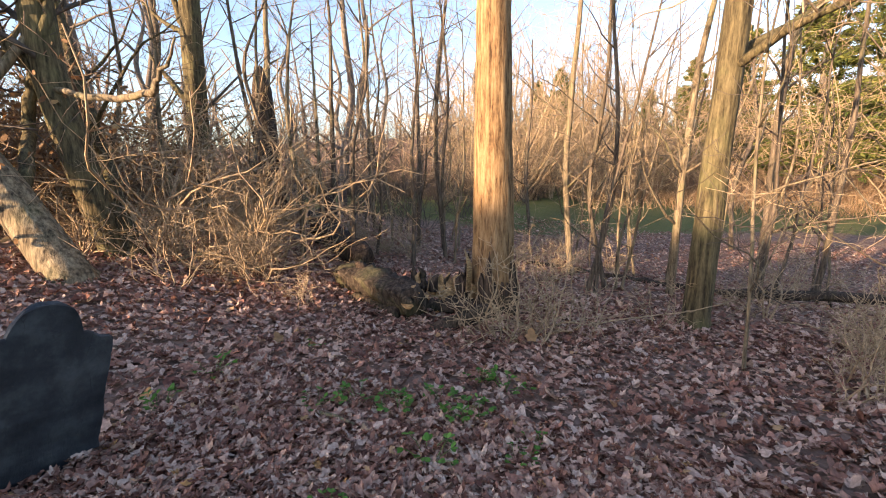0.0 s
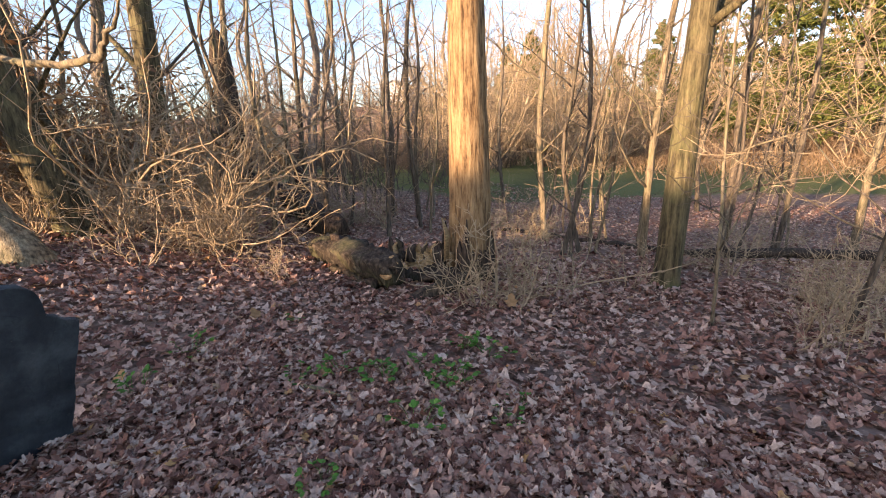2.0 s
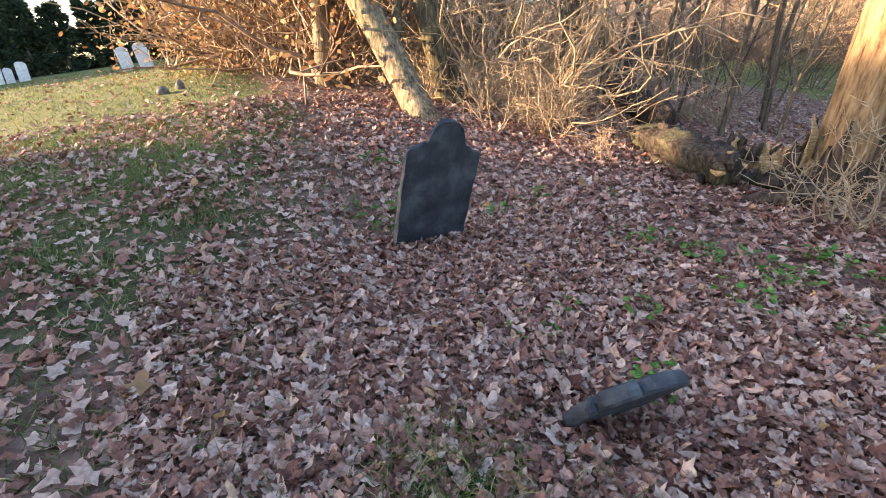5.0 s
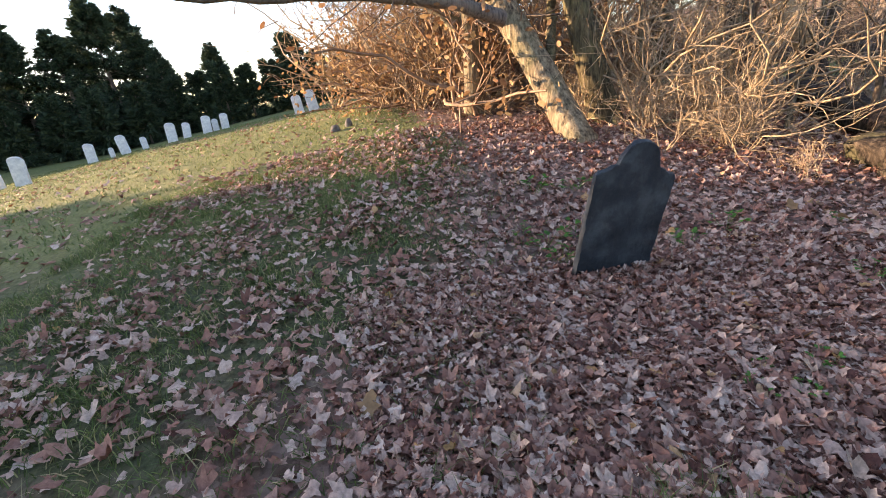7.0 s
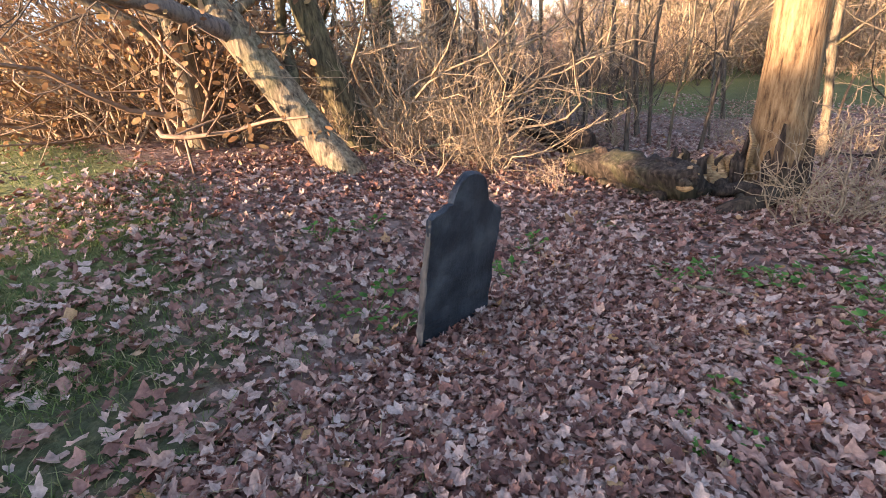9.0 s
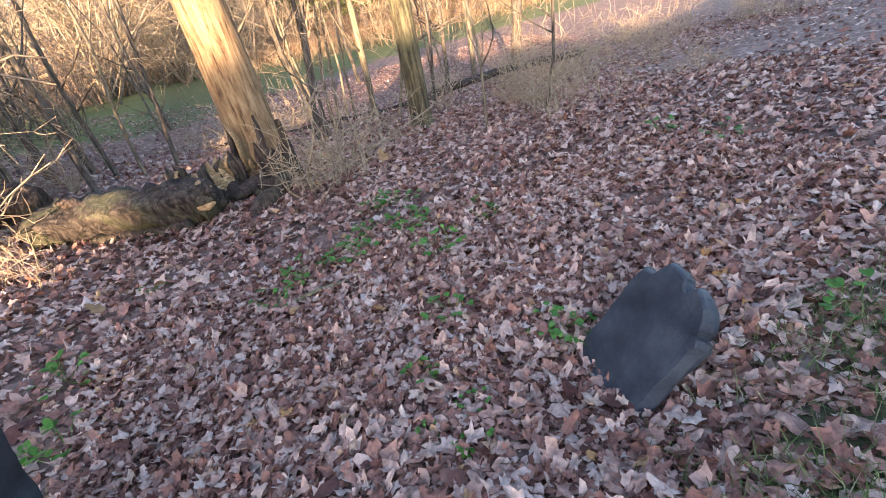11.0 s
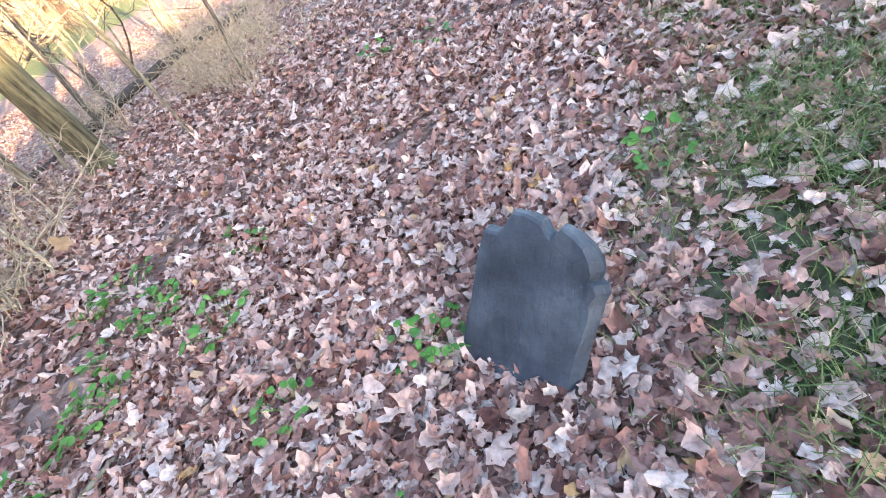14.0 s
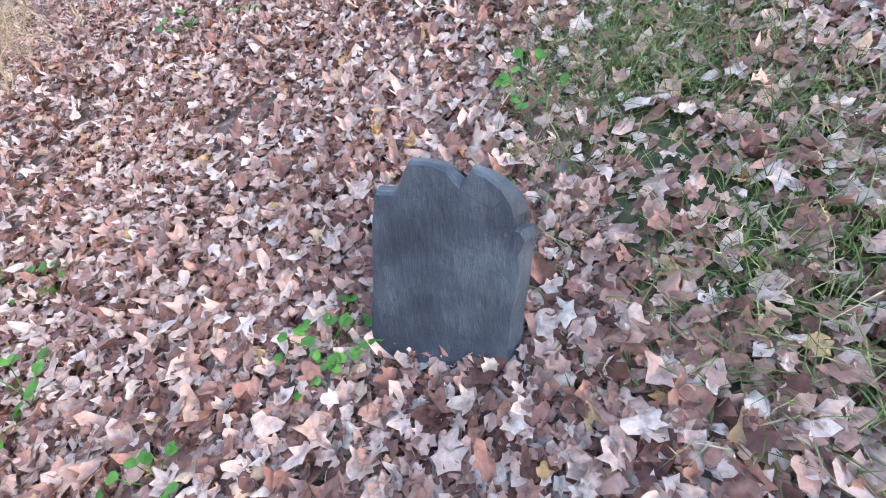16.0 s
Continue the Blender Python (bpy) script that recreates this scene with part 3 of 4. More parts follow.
def bare_tree(name, line, radii, label, mat=M_BARK, seed=1, limbs=6, limb_len=1.8, limb_from=0.45, twig=5, sides=12, category="tree", levels=1, twig_mat=None, group="", thin=.0028):
    """A trunk along a line with limbs and a crown of twigs."""
    r = np.random.default_rng(seed)
    line, radii = np.array(line, float), np.array(radii, float)
    root = thing(name, tuple(line[0]), label, category, group)
    k = 70 if sides >= 12 else max(14, 4 * len(line))
    s = np.linspace(0, len(line) - 1, k)
    fine = np.stack([np.interp(s, np.arange(len(line)), line[:, i]) for i in range(3)], -1)
    for _ in range(30 if sides >= 12 else 2):
        fine[1:-1] = 0.25 * fine[:-2] + 0.5 * fine[1:-1] + 0.25 * fine[2:]
    rad = np.interp(s, np.arange(len(line)), radii)
    if sides < 12:
        fine[1:-1] += r.normal(0, 0.012, (k - 2, 3)) * (rad[1:-1, None] / 0.1).clip(.2, 1.5)
    foot = fine[0] - np.array([0, 0, 0.25])
    big = sides >= 12
    g = Geo().tube(np.r_[[foot], fine] - line[0], np.r_[rad[0] * 1.45, rad[0] * 1.22, rad[1:]], 40 if big else sides, r, 0.0 if big else 0.05)
    if big:
        ridge_bark(g, np.r_[[foot], fine] - line[0], 40, seed)
    part("trunk", g.mesh("trunk", mat), root)
    crown = Geo()
    for _ in range(limbs):
        f = limb_from + (0.98 - limb_from) * r.random()
        i = int(f * (k - 1))
        a = r.random() * 2 * np.pi
        ln = limb_len * (0.6 + 0.7 * r.random())
        lr = max(rad[i] * 0.42, 0.008)
        lg = wander(r, fine[i] - line[0], (math.cos(a), math.sin(a), 0.5 + 0.6 * r.random()), ln, 8, 0.14, 0.03)
        part("limb", Geo().tube(lg, np.linspace(lr, lr * 0.2, 8), 6).mesh("limb", mat), root)
        twigs(crown, r, lg, lr * 0.55, ln * 0.5, twig, levels, 3, 0.9, 0.05, 0.15, thin)
    if twig:
        twigs(crown, r, fine[int(k * limb_from):] - line[0], rad[-1] * 0.7, limb_len * 0.6, twig * 2, levels, 3, 0.9, 0.06, 0.1, thin)
        tagged(part("crown", crown.mesh("crown", twig_mat or mat), root), kind="stuff")
    return root


def up_line(x, y, h, lean=(0, 0), n=5, seed=0, wob=0.05):
    r = np.random.default_rng(seed + 900)
    z0 = gz(x, y)
    return [(x + lean[0] * t + (r.normal(0, wob) if t else 0), y + lean[1] * t + (r.normal(0, wob) if t else 0), z0 + h * t) for t in np.linspace(0, 1, n)]


def g3(x, y, dz=0.0):
    return (x, y, gz(x, y) + dz)


# leaning multi-stemmed tree
lean_tree = bare_tree("leaning_tree", [g3(-3.92, 3.36), (-4.25, 3.34, .72), (-4.62, 3.26, 1.2), (-5.0, 3.08, 1.85), (-5.5, 2.75, 2.75), (-6.1, 2.3, 3.8), (-6.7, 1.9, 4.9)],
                      [.20, .19, .19, .18, .15, .12, .09], "old leaning tree with furrowed sunlit bark and several stems", M_BARK, 3, 7, 2.4, .5, 6, 14, twig_mat=M_TWIG_DARK)
base = np.array(g3(-3.92, 3.32))
for nm, ln, rr in (("low_limb", [(-5.0, 3.05, 1.85), (-4.8, 2.1, 2.19), (-4.85, 1.05, 2.36), (-4.86, .24, 2.40), (-4.6, -1.0, 2.46), (-4.3, -2.2, 2.62)], [.10, .085, .07, .055, .045, .025]),
                   ("stem", [(-4.5, 3.2, 1.0), (-4.85, 3.5, 1.55), (-5.3, 3.75, 2.0), (-5.2, 3.8, 2.4), (-4.95, 3.9, 3.0), (-5.0, 4.1, 4.2)], [.075, .075, .07, .07, .06, .04]),
                   ("dead_branch", [(-4.9, 3.9, 2.35), (-4.1, 3.75, 2.2), (-3.2, 3.7, 2.1), (-2.75, 3.65, 2.10), (-2.5, 3.6, 2.25), (-2.2, 3.55, 2.45)], [.035, .034, .032, .035, .018, .008])):
    r = np.random.default_rng(5)
    ptsl = np.array(ln)
    s = np.linspace(0, len(ln) - 1, 24)
    fine = np.stack([np.interp(s, np.arange(len(ln)), ptsl[:, i]) for i in range(3)], -1) + r.normal(0, .012, (24, 3))
    # low_limb's grey bark stands in for its shaded, backlit underside
    part(nm, Geo().tube(fine - base, np.interp(s, np.arange(len(ln)), rr), 9, r, .06).mesh(nm, M_BARK_PALE if nm == "dead_branch" else M_BARK_FAR if nm == "low_limb" else M_BARK_OLIVE), lean_tree)
    tw = Geo()
    twigs(tw, r, fine - base, rr[2] * .25, .9, 14 if nm == "low_limb" else 6, 1, 3, .9, -0.06 if nm == "low_limb" else 0.03, .1, .0025)
    tagged(part("twig_spray", tw.mesh("twig_spray", M_TWIG_DARK), lean_tree), kind="stuff")

bare_tree("forest_tree", [g3(-4.6, 4.15), (-4.85, 4.0, 1.6), (-5.1, 3.95, 2.6), (-5.2, 4.0, 4.5), (-5.2, 4.0, 8.0)], [.17, .165, .165, .16, .12], "thick dark furrowed tree trunk among the brush", M_BARK_OLIVE, 11, 8, 2.6, .4, 6, 16, twig_mat=M_TWIG_DARK)
bare_tree("forest_tree", [g3(-4.4, 4.25), (-5.0, 4.4, 1.2), (-5.83, 4.7, 2.07), (-6.6, 4.9, 3.2), (-7.2, 5.0, 5.0)], [.085, .085, .08, .07, .05], "slim leaning olive-brown tree stem", M_BARK_OLIVE, 12, 5, 1.6, .4, 5, 9, twig_mat=M_TWIG_DARK)
bare_tree("forest_tree", [g3(-6.7, 6.84), (-7.0, 7.05, 1.2), (-7.15, 7.2, 2.6), (-7.0, 7.2, 5.0), (-7.1, 7.3, 9.0)], [.21, .19, .20, .18, .1], "straight sunlit tree trunk in the thicket", M_BARK_OLIVE, 13, 9, 2.6, .4, 6, 12, twig_mat=M_TWIG_DARK)
bare_tree("forest_tree", [g3(-6.45, 2.87), (-6.42, 2.92, 1.2), (-6.42, 2.97, 1.95), (-6.6, 3.0, 3.2), (-6.8, 3.1, 8)], [.17, .155, .155, .16, .1], "pale tree trunk behind the hillside brush", M_BARK_PALE, 14, 8, 3, .4, 6, 12, twig_mat=M_TWIG_DARK)
bare_tree("forest_tree", up_line(1.74, 6.42, 9.0, (.25, .1), 6, 21, .04), [.135, .122, .118, .11, .095, .06], "straight upright tree with mossy furrowed bark", M_BARK_OLIVE, 21, 12, 2.8, .28, 8, 16, twig_mat=M_TWIG)
for i, (tx, ty, h, rr, lx) in enumerate([(0.05, 8.7, 7, .075, .1), (0.5, 7.4, 5, .05, .25), (0.7, 7.7, 5.5, .045, -.2), (0.62, 7.2, 4, .035, .5), (1.54, 8.0, 6.5, .07, .35), (2.75, 9.2, 6.5, .08, .3),
                                         (3.6, 9.6, 6, .06, .5), (6.8, 12.0, 8, .2, .8), (5.7, 12.4, 6, .1, -.3), (-3.4, 9.5, 7, .06, -.05), (-2.9, 9.8, 7.5, .07, .1), (-2.3, 8.6, 6, .045, -.2),
                                         (-5.6, 11.0, 7, .07, -.4), (-1.5, 8.6, 4.5, .04, .25), (3.4, 16.4, 7, .09, .1), (-2.3, 14.9, 6, .08, -.2), (1.98, 5.1, 3.2, .02, .1), (2.9, 5.3, 2.6, .03, .3),
                                         (-4.7, 6.3, 5, .05, -.3), (-5.6, 9.3, 6, .08, .2), (-8.5, 8.0, 8, .12, .2), (-11.0, 6.5, 9, .14, -.2), (-8.2, 5.0, 6, .06, .3), (-12.5, 9.5, 10, .16, .4), (-10.0, 11.5, 10, .15, 0)]):
    bare_tree("young_tree", up_line(tx, ty, h, (lx, .1), 5, 40 + i, .13), [rr * .75, rr * .68, rr * .58, rr * .42, rr * .22], "slender bare young tree with thin twigs", M_BARK_DARK if i % 4 else M_BARK_PALE, 40 + i, 9, 1.3, .16, 6, 7, twig_mat=M_TWIG if i % 2 else M_TWIG_DARK, group="young trees at the wood's edge")

sp = random.Random(41)
for i in range(26):
    ty = sp.uniform(7.2, 12.5)
    tx = 1.3 + sp.uniform(-.72, .28) * ty
    h = sp.uniform(3.2, 6.5)
    bare_tree("sapling", up_line(tx, ty, h, (sp.uniform(-.6, .6), .1), 6, 700 + i, .09), [.024, .022, .019, .015, .011, .006], "thin pale sapling at the foot of the bank", M_BARK_PALE if i % 3 else M_BARK_DARK, 700 + i, 6, .9, .2, 4, 6, twig_mat=M_TWIG, group="saplings on the bank", thin=.0035)

# broken standing trunk, its bark gone
bx, by = -0.255, 5.565
bt_root = thing("broken_trunk", g3(bx, by), "tall barkless standing dead trunk of fibrous orange wood", "dead tree")
r = np.random.default_rng(31)
zz = np.linspace(0.05, 6.5, 34)
g = Geo().tube(np.stack([np.interp(zz, [0, 1.5, 6.5], [0, -.01, -.03]) + r.normal(0, .004, 34), np.zeros(34), zz], -1), np.interp(zz, [0, .5, 1.3, 3, 6.5], [.25, .225, .205, .17, .13]), 44, r, .0)
ridge_bark(g, np.stack([np.zeros(34), np.zeros(34), zz], -1), 44, 77, .05)
part("trunk", g.mesh("trunk", M_WOOD), bt_root)
# rotten stump beside it
st_root = thing("rotten_stump", g3(-0.78, 5.22), "low rotten stump with a jagged sunlit orange top", "stump")


def splinter_ring(root, n, rad, h_fn, thick, mat, seed, name, label):
    """A ring of torn upright splinters, each a part."""
    r = np.random.default_rng(seed)
    for i in range(n):
        a = 2 * math.pi * i / n
        h = h_fn(a) * (0.7 + 0.6 * r.random())
        st = math.pi / n * 1.15
        bm = bmesh.new()
        ring = []
        for rr in (rad * (1 + .08 * r.random()), rad - thick):
            ring.append([bm.verts.new((math.cos(a + s) * rr * k, math.sin(a + s) * rr * k, z)) for s, z, k in ((-st, -.2, 1.15), (st, -.2, 1.15), (st * .7, h * .8, 1.0), (r.normal(0, st * .3), h, .97), (-st * .8, h * .72, 1.0))])
        o, q = ring
        bm.faces.new(o)
        bm.faces.new(q[::-1])
        for j in range(5):
            bm.faces.new((o[j], q[j], q[(j + 1) % 5], o[(j + 1) % 5]))
        bmesh.ops.recalc_face_normals(bm, faces=bm.faces)
        part(name, bm_mesh(bm, name, mat), root, label)


splinter_ring(bt_root, 22, .262, lambda a: (.34 + .30 * abs(math.sin(a * 2.3))) if 4.3 < a < 6.2 else .16, .05, M_ROT, 14, "splinter", "dark rotten splinter")
splinter_ring(bt_root, 20, .25, lambda a: .05 if 4.2 < a < 6.3 else .42 + .1 * math.sin(a * 5), .05, M_WOOD, 15, "splinter", "pale torn wood")
q = np.random.default_rng(240)
t = np.linspace(0, 1, 18)
crest = np.stack([-.24 + .62 * t, -.05 + .15 * t, .27 + .03 * np.sin(t * 9) + q.normal(0, .012, 18)], -1)
for i in range(4):
    bm = bmesh.new()
    bmesh.ops.create_icosphere(bm, subdivisions=3, radius=1)
    for v in bm.verts:
        w = 1 + 0.45 * noise.fractal(Vector((v.co.x * 2.2, v.co.y * 2.2, v.co.z * .8)) + Vector((i * 3.1, 0, 0)), 1, 2, 4)
        v.co = Vector((v.co.x * (.13 - .02 * i) * w, v.co.y * .08 * w, v.co.z * (.065 + .028 * i) * w)) + Vector(crest[2 + int(4.2 * i)]) - Vector((0, 0, .06))
    part("torn_block", bm_mesh(bm, "torn_block", M_CUT if i in (1, 2) else M_ROT), st_root, "torn orange and dark wood")
for i in range(24):
    p = crest[min(17, int(i * .74))] + (q.normal(0, .015), q.normal(0, .03), -.03)
    hgt = .03 + .17 * q.random() ** 1.8 + (.30 if i in (21, 22) else 0) + (.05 if i == 0 else 0)
    part("splinter", Geo().tube([p + (0, 0, -.05), p + (q.normal(0, .02), 0, hgt * .6), p + (q.normal(0, .02), q.normal(0, .02), hgt)], [.04, .03, .005], 6, q, .35).mesh("splinter", M_CUT if i % 3 else M_ROT, False), st_root, "splintered orange wood")
for i in range(12):
    px, py = -.26 + .68 * i / 11, -.10 + .16 * i / 11
    low_h = .09 + .08 * q.random()
    part("bark_shard", Geo().tube(np.array([(px + .02, py - .04, -.15), (px + q.normal(0, .02), py - .05, low_h * .6), (px + q.normal(0, .02), py - .03, low_h)]), [.08, .07, .025], 7, q, .2).mesh("bark_shard", M_ROT), st_root, "dark rotten bark")
rot = thing("rotten_wood_heap", g3(-0.45, 5.2), "dark crumbling rotten wood heaped at the trunk's foot", "dead wood")
for i in range(9):
    q = np.random.default_rng(70 + i)
    p = np.array([q.uniform(-.3, .35), q.uniform(-.3, .2), .05 + .10 * q.random()])
    part("chunk", Geo().tube(wander(q, p, q.normal(0, 1, 3) * (1, 1, .25), .35 + .3 * q.random(), 6, .1), np.array([.05, .08, .09, .08, .07, .04]) * (0.6 + .6 * q.random()), 9, q, .14).mesh("chunk", M_ROT), rot)


def fallen_log(name, a, b, r0, r1, mat, label, seed, cut=True):
    q = np.random.default_rng(seed)
    a, b = np.array(a, float), np.array(b, float)
    root = thing(name, tuple(a), label, "log")
    n = 22
    line = np.linspace(0, 1, n)[:, None] * (b - a) + q.normal(0, .014, (n, 3)) + np.sin(np.linspace(0, 3.1, n))[:, None] * q.normal(0, .035, 3) * np.linalg.norm(b - a)
    part("bark", Geo().tube(line, np.linspace(r0, r1, n), 16, q, .15).mesh("bark", mat, False), root)
    for i in range(10 if cut else 4):
        f = line[q.integers(1, n - 3)] + q.normal(0, r0 * .7, 3) * (1, 1, .8)
        part("bark_flake", Geo().tube(wander(q, f, (b - a) / np.linalg.norm(b - a) + q.normal(0, .25, 3), .16 + .2 * q.random(), 5, .12), np.array([.01, .035, .04, .03, .008]) * (r0 / .13), 5, q, .3).mesh("bark_flake", M_ROT, False), root)
    if cut:
        d = (b - a) / np.linalg.norm(b - a)
        for i in range(11):
            o = q.normal(0, r0 * .42, 3)
            o -= d * o.dot(d)
            part("broken_end", Geo().tube([o + d * .06, o * .95 - d * .01, o * .85 - d * (.02 + .07 * q.random())], [r0 * .30, r0 * .24, r0 * .03], 7, q, .35).mesh("broken_end", M_CUT if i < 4 else M_ROT, False), root, "torn broken wood")
    return root


fallen_log("fallen_log", (-0.74, 4.72, .16), (-2.15, 5.45, .10), .155, .20, M_LOG, "rotten mossy fallen log with a bright broken end", 5)
fallen_log("fallen_log", (-2.3, 6.0, .22), (-4.9, 8.0, .45), .16, .2, M_ROT, "dark decaying log lying among twigs", 6, False)
fallen_log("fallen_log", (-0.95, 4.72, .02), (-1.7, 5.05, .0), .05, .06, M_ROT, "split dark slab of bark beneath a log", 7, False)
fallen_log("fallen_log", g3(2.2, 8.9, .04), g3(8.5, 11.2, .04), .055, .07, M_ROT, "long dark log lying on the bank", 8, False)
fallen_log("fallen_log", g3(-1.0, 9.8, .03), g3(2.2, 9.0, .03), .05, .05, M_ROT, "thin dark log lying across the bank", 9, False)

snag = thing("leaning_snag", (-4.9, 8.35, gz(-4.9, 8.35)), "broken leaning snag stripped to yellow wood", "dead tree")
q = np.random.default_rng(8)
sb = np.array([-4.9, 8.35, gz(-4.9, 8.35)])
part("lower_trunk", Geo().tube(np.array([(-4.75, 8.3, -.1), (-4.85, 8.35, .35), (-5.0, 8.4, .78), (-5.05, 8.4, 1.0)]) - sb, [.17, .16, .15, .12], 12, q, .08).mesh("lower_trunk", M_ROT), snag)
part("bare_top", Geo().tube(np.array([(-5.0, 8.4, .8), (-5.4, 8.46, 1.25), (-5.8, 8.55, 1.65), (-6.05, 8.6, 1.93), (-6.2, 8.63, 2.08)]) - sb, [.12, .15, .15, .13, .03], 12, q, .10).mesh("bare_top", M_CUT), snag, "stripped yellow wood")
dark_snag = thing("dark_snag", g3(-6.6, 8.6), "dark broken snag wrapped in vines", "dead tree")
part("trunk", Geo().tube([(0, 0, -.2), (-.1, 0, 1.0), (-.3, .1, 2.2), (-.35, .1, 3.0), (-.4, .1, 3.5)], [.25, .23, .22, .2, .08], 12, q, .12).mesh("trunk", M_ROT), dark_snag)


# ---- brush ----
def shrub_thing(name, seed, stems, height, spread, mat, label, leaves=0, twig_n=6, stem_r=.008, levels=1, arch=0.0):
    r = np.random.default_rng(seed)
    root = thing(name, (0, 0, 0), label, "bush", "brush thicket")
    main, fine = Geo(), Geo()
    ends = []
    for _ in range(stems):
        a, o = r.random() * 2 * np.pi, r.random() * .22
        tilt = spread * (0.3 + r.random())
        line = wander(r, (math.cos(a) * o, math.sin(a) * o, -.05), (math.cos(a) * tilt, math.sin(a) * tilt, 1), height * (0.5 + .6 * r.random()), 9, 0.30, .05 - arch)
        rr = stem_r * (1.1 + 1.3 * r.random())
        main.tube(line, np.linspace(rr, rr * .3, 9), 4)
        twigs(fine, r, line, rr, height * .42, max(4, twig_n - 3), levels, 3, 1.0, .02, .12, .0048 if levels else .009)
        ends.append(line)
    tagged(part("stem_clump", main.mesh("stem_clump", mat), root), kind="stuff")
    tagged(part("twig_tangle", fine.mesh("twig_tangle", mat), root), kind="stuff")
    if leaves:
        base = np.concatenate([e[3:] for e in ends])
        p = base[r.integers(0, len(base), leaves)] + r.normal(0, .16, (leaves, 3))
        s = r.uniform(.04, .075, leaves)
        fl = np.concatenate([OVAL2D, np.zeros((len(OVAL2D), 1))], 1)
        rot = np.array([Euler(e).to_matrix() for e in r.uniform(-2, 2, (leaves, 3))])
        v = np.einsum('nij,kj->nki', rot, fl) * s[:, None, None] + p[:, None]
        tagged(part("dry_foliage", Geo().plates(v, OVAL_TRIS).mesh("dry_foliage", M_DRYLEAF, False), root, "curled tan leaves still clinging"), kind="stuff")
    return root


VARIANTS = [shrub_thing("bare_bush", 101, 10, 2.2, .75, M_TWIG, "tangled bare bush of tan twigs", 0, 7, .008, 1, .02),
            shrub_thing("bare_bush", 102, 10, 1.7, 1.1, M_TWIG, "low tangled bare bush of tan twigs", 0, 7, .0062, 1, .05),
            shrub_thing("bare_bush", 103, 7, 2.8, .5, M_TWIG, "tall whippy bare bush of tan stems", 0, 7, .0098),
            shrub_thing("bare_bush", 104, 9, 2.4, 1.1, M_TWIG, "arching golden-brown bramble thicket", 0, 7, .0072, 1, .10),
            shrub_thing("leafy_brown_bush", 105, 9, 2.5, .5, M_TWIG_RED, "bush holding curled tan autumn leaves", 420, 7, .011),
            shrub_thing("bare_bush", 106, 8, 1.1, 1.1, M_TWIG, "small spiky bare bush", 0, 7, .005)]
for v in VARIANTS:
    v.location = (0, 0, 0)
used = set()


def plant(kind, x, y, s, turn, tilt=(0, 0), dz=0.0):
    if abs(x - (1.27 - .92 * (y - 1.25))) < .75 and 4.6 < y < 8.6 and not (kind in (1, 5) and s < .6):      # a gap in the brush about the leaning snag
        return None
    m = pose(x, y, gz(x, y) + dz, tilt[0], tilt[1], turn) @ Matrix.Scale(s, 4)
    if kind in used:
        return copy_thing(VARIANTS[kind], m)
    used.add(kind)
    VARIANTS[kind].matrix_basis = m
    return VARIANTS[kind]


rs = random.Random(17)
# close bushes by the log and the trunk
for k, x, y, s in ((1, .32, 4.85, .62), (5, .22, 4.8, 1.0), (1, .45, 5.0, .5), (5, .1, 4.6, .8), (5, .6, 5.3, .8), (1, -.1, 5.0, .5), (1, -2.2, 4.6, .42), (0, -2.6, 5.0, .45), (5, -1.9, 4.4, .45), (0, -3.0, 5.0, .75), (1, -3.4, 4.6, .7),
                   (5, -3.2, 3.9, .8), (1, -2.7, 5.6, 1.0), (5, 2.9, 5.2, .9), (1, 3.4, 5.6, .55), (5, 3.2, 6.2, .9), (5, 2.6, 4.8, .7), (5, 3.3, 4.9, .8), (5, 1.3, 6.1, .6), (1, 2.3, 7.4, .8), (5, -4.6, 3.6, .8), (0, -4.9, 3.9, .9), (1, 4.4, 6.6, 1.0), (0, 5.0, 7.5, 1.0)):
    plant(k, x, y, s, rs.uniform(0, 360))
# brush along the wood's edge
n_brush = 0
while n_brush < 120:
    x, y = rs.uniform(-17, -2.6), rs.uniform(2.2, 11)
    edge = 3.5 + 0.10 * (x + 4) if x > -6 else 3.2 + 0.18 * (x + 6)
    if y < edge or y > edge + 6.5 or (x > -3.6 and y < 5.2) or (x > -5.4 and y > 6.0):
        continue
    plant(rs.choice([0, 0, 1, 1, 2, 3, 3]) if x > -6.5 else rs.choice([0, 2, 3, 4, 4]), x, y, rs.uniform(.75, 1.25), rs.uniform(0, 360), (rs.uniform(-9, 9), rs.uniform(-9, 9)))
    n_brush += 1
for _ in range(16):
    x = rs.uniform(-15, -6)
    plant(rs.choice([2, 4, 4]), x, 3.0 + .2 * (x + 6) + rs.uniform(-.6, .5), rs.uniform(1.0, 1.45), rs.uniform(0, 360), (rs.uniform(14, 34), rs.uniform(-10, 10)))
for _ in range(22):
    plant(rs.choice([0, 1, 3, 3]), rs.uniform(-5.6, -2.5), rs.uniform(4.5, 6.6), rs.uniform(.55, .95), rs.uniform(0, 360), (rs.uniform(-14, 14), rs.uniform(-14, 14)))
for _ in range(22):
    x = rs.uniform(-5.2, -1.9)
    plant(rs.choice([0, 1, 1, 5, 2]), x, rs.uniform(5.4, 8.6), rs.uniform(.4, .72), rs.uniform(0, 360), (rs.uniform(-16, 16), rs.uniform(-16, 16)))
for _ in range(9):
    plant(rs.choice([0, 1, 5, 5]), rs.uniform(2.6, 6.5), rs.uniform(4.8, 7.2), rs.uniform(.4, .65), rs.uniform(0, 360), (rs.uniform(-16, 16), rs.uniform(-16, 16)))
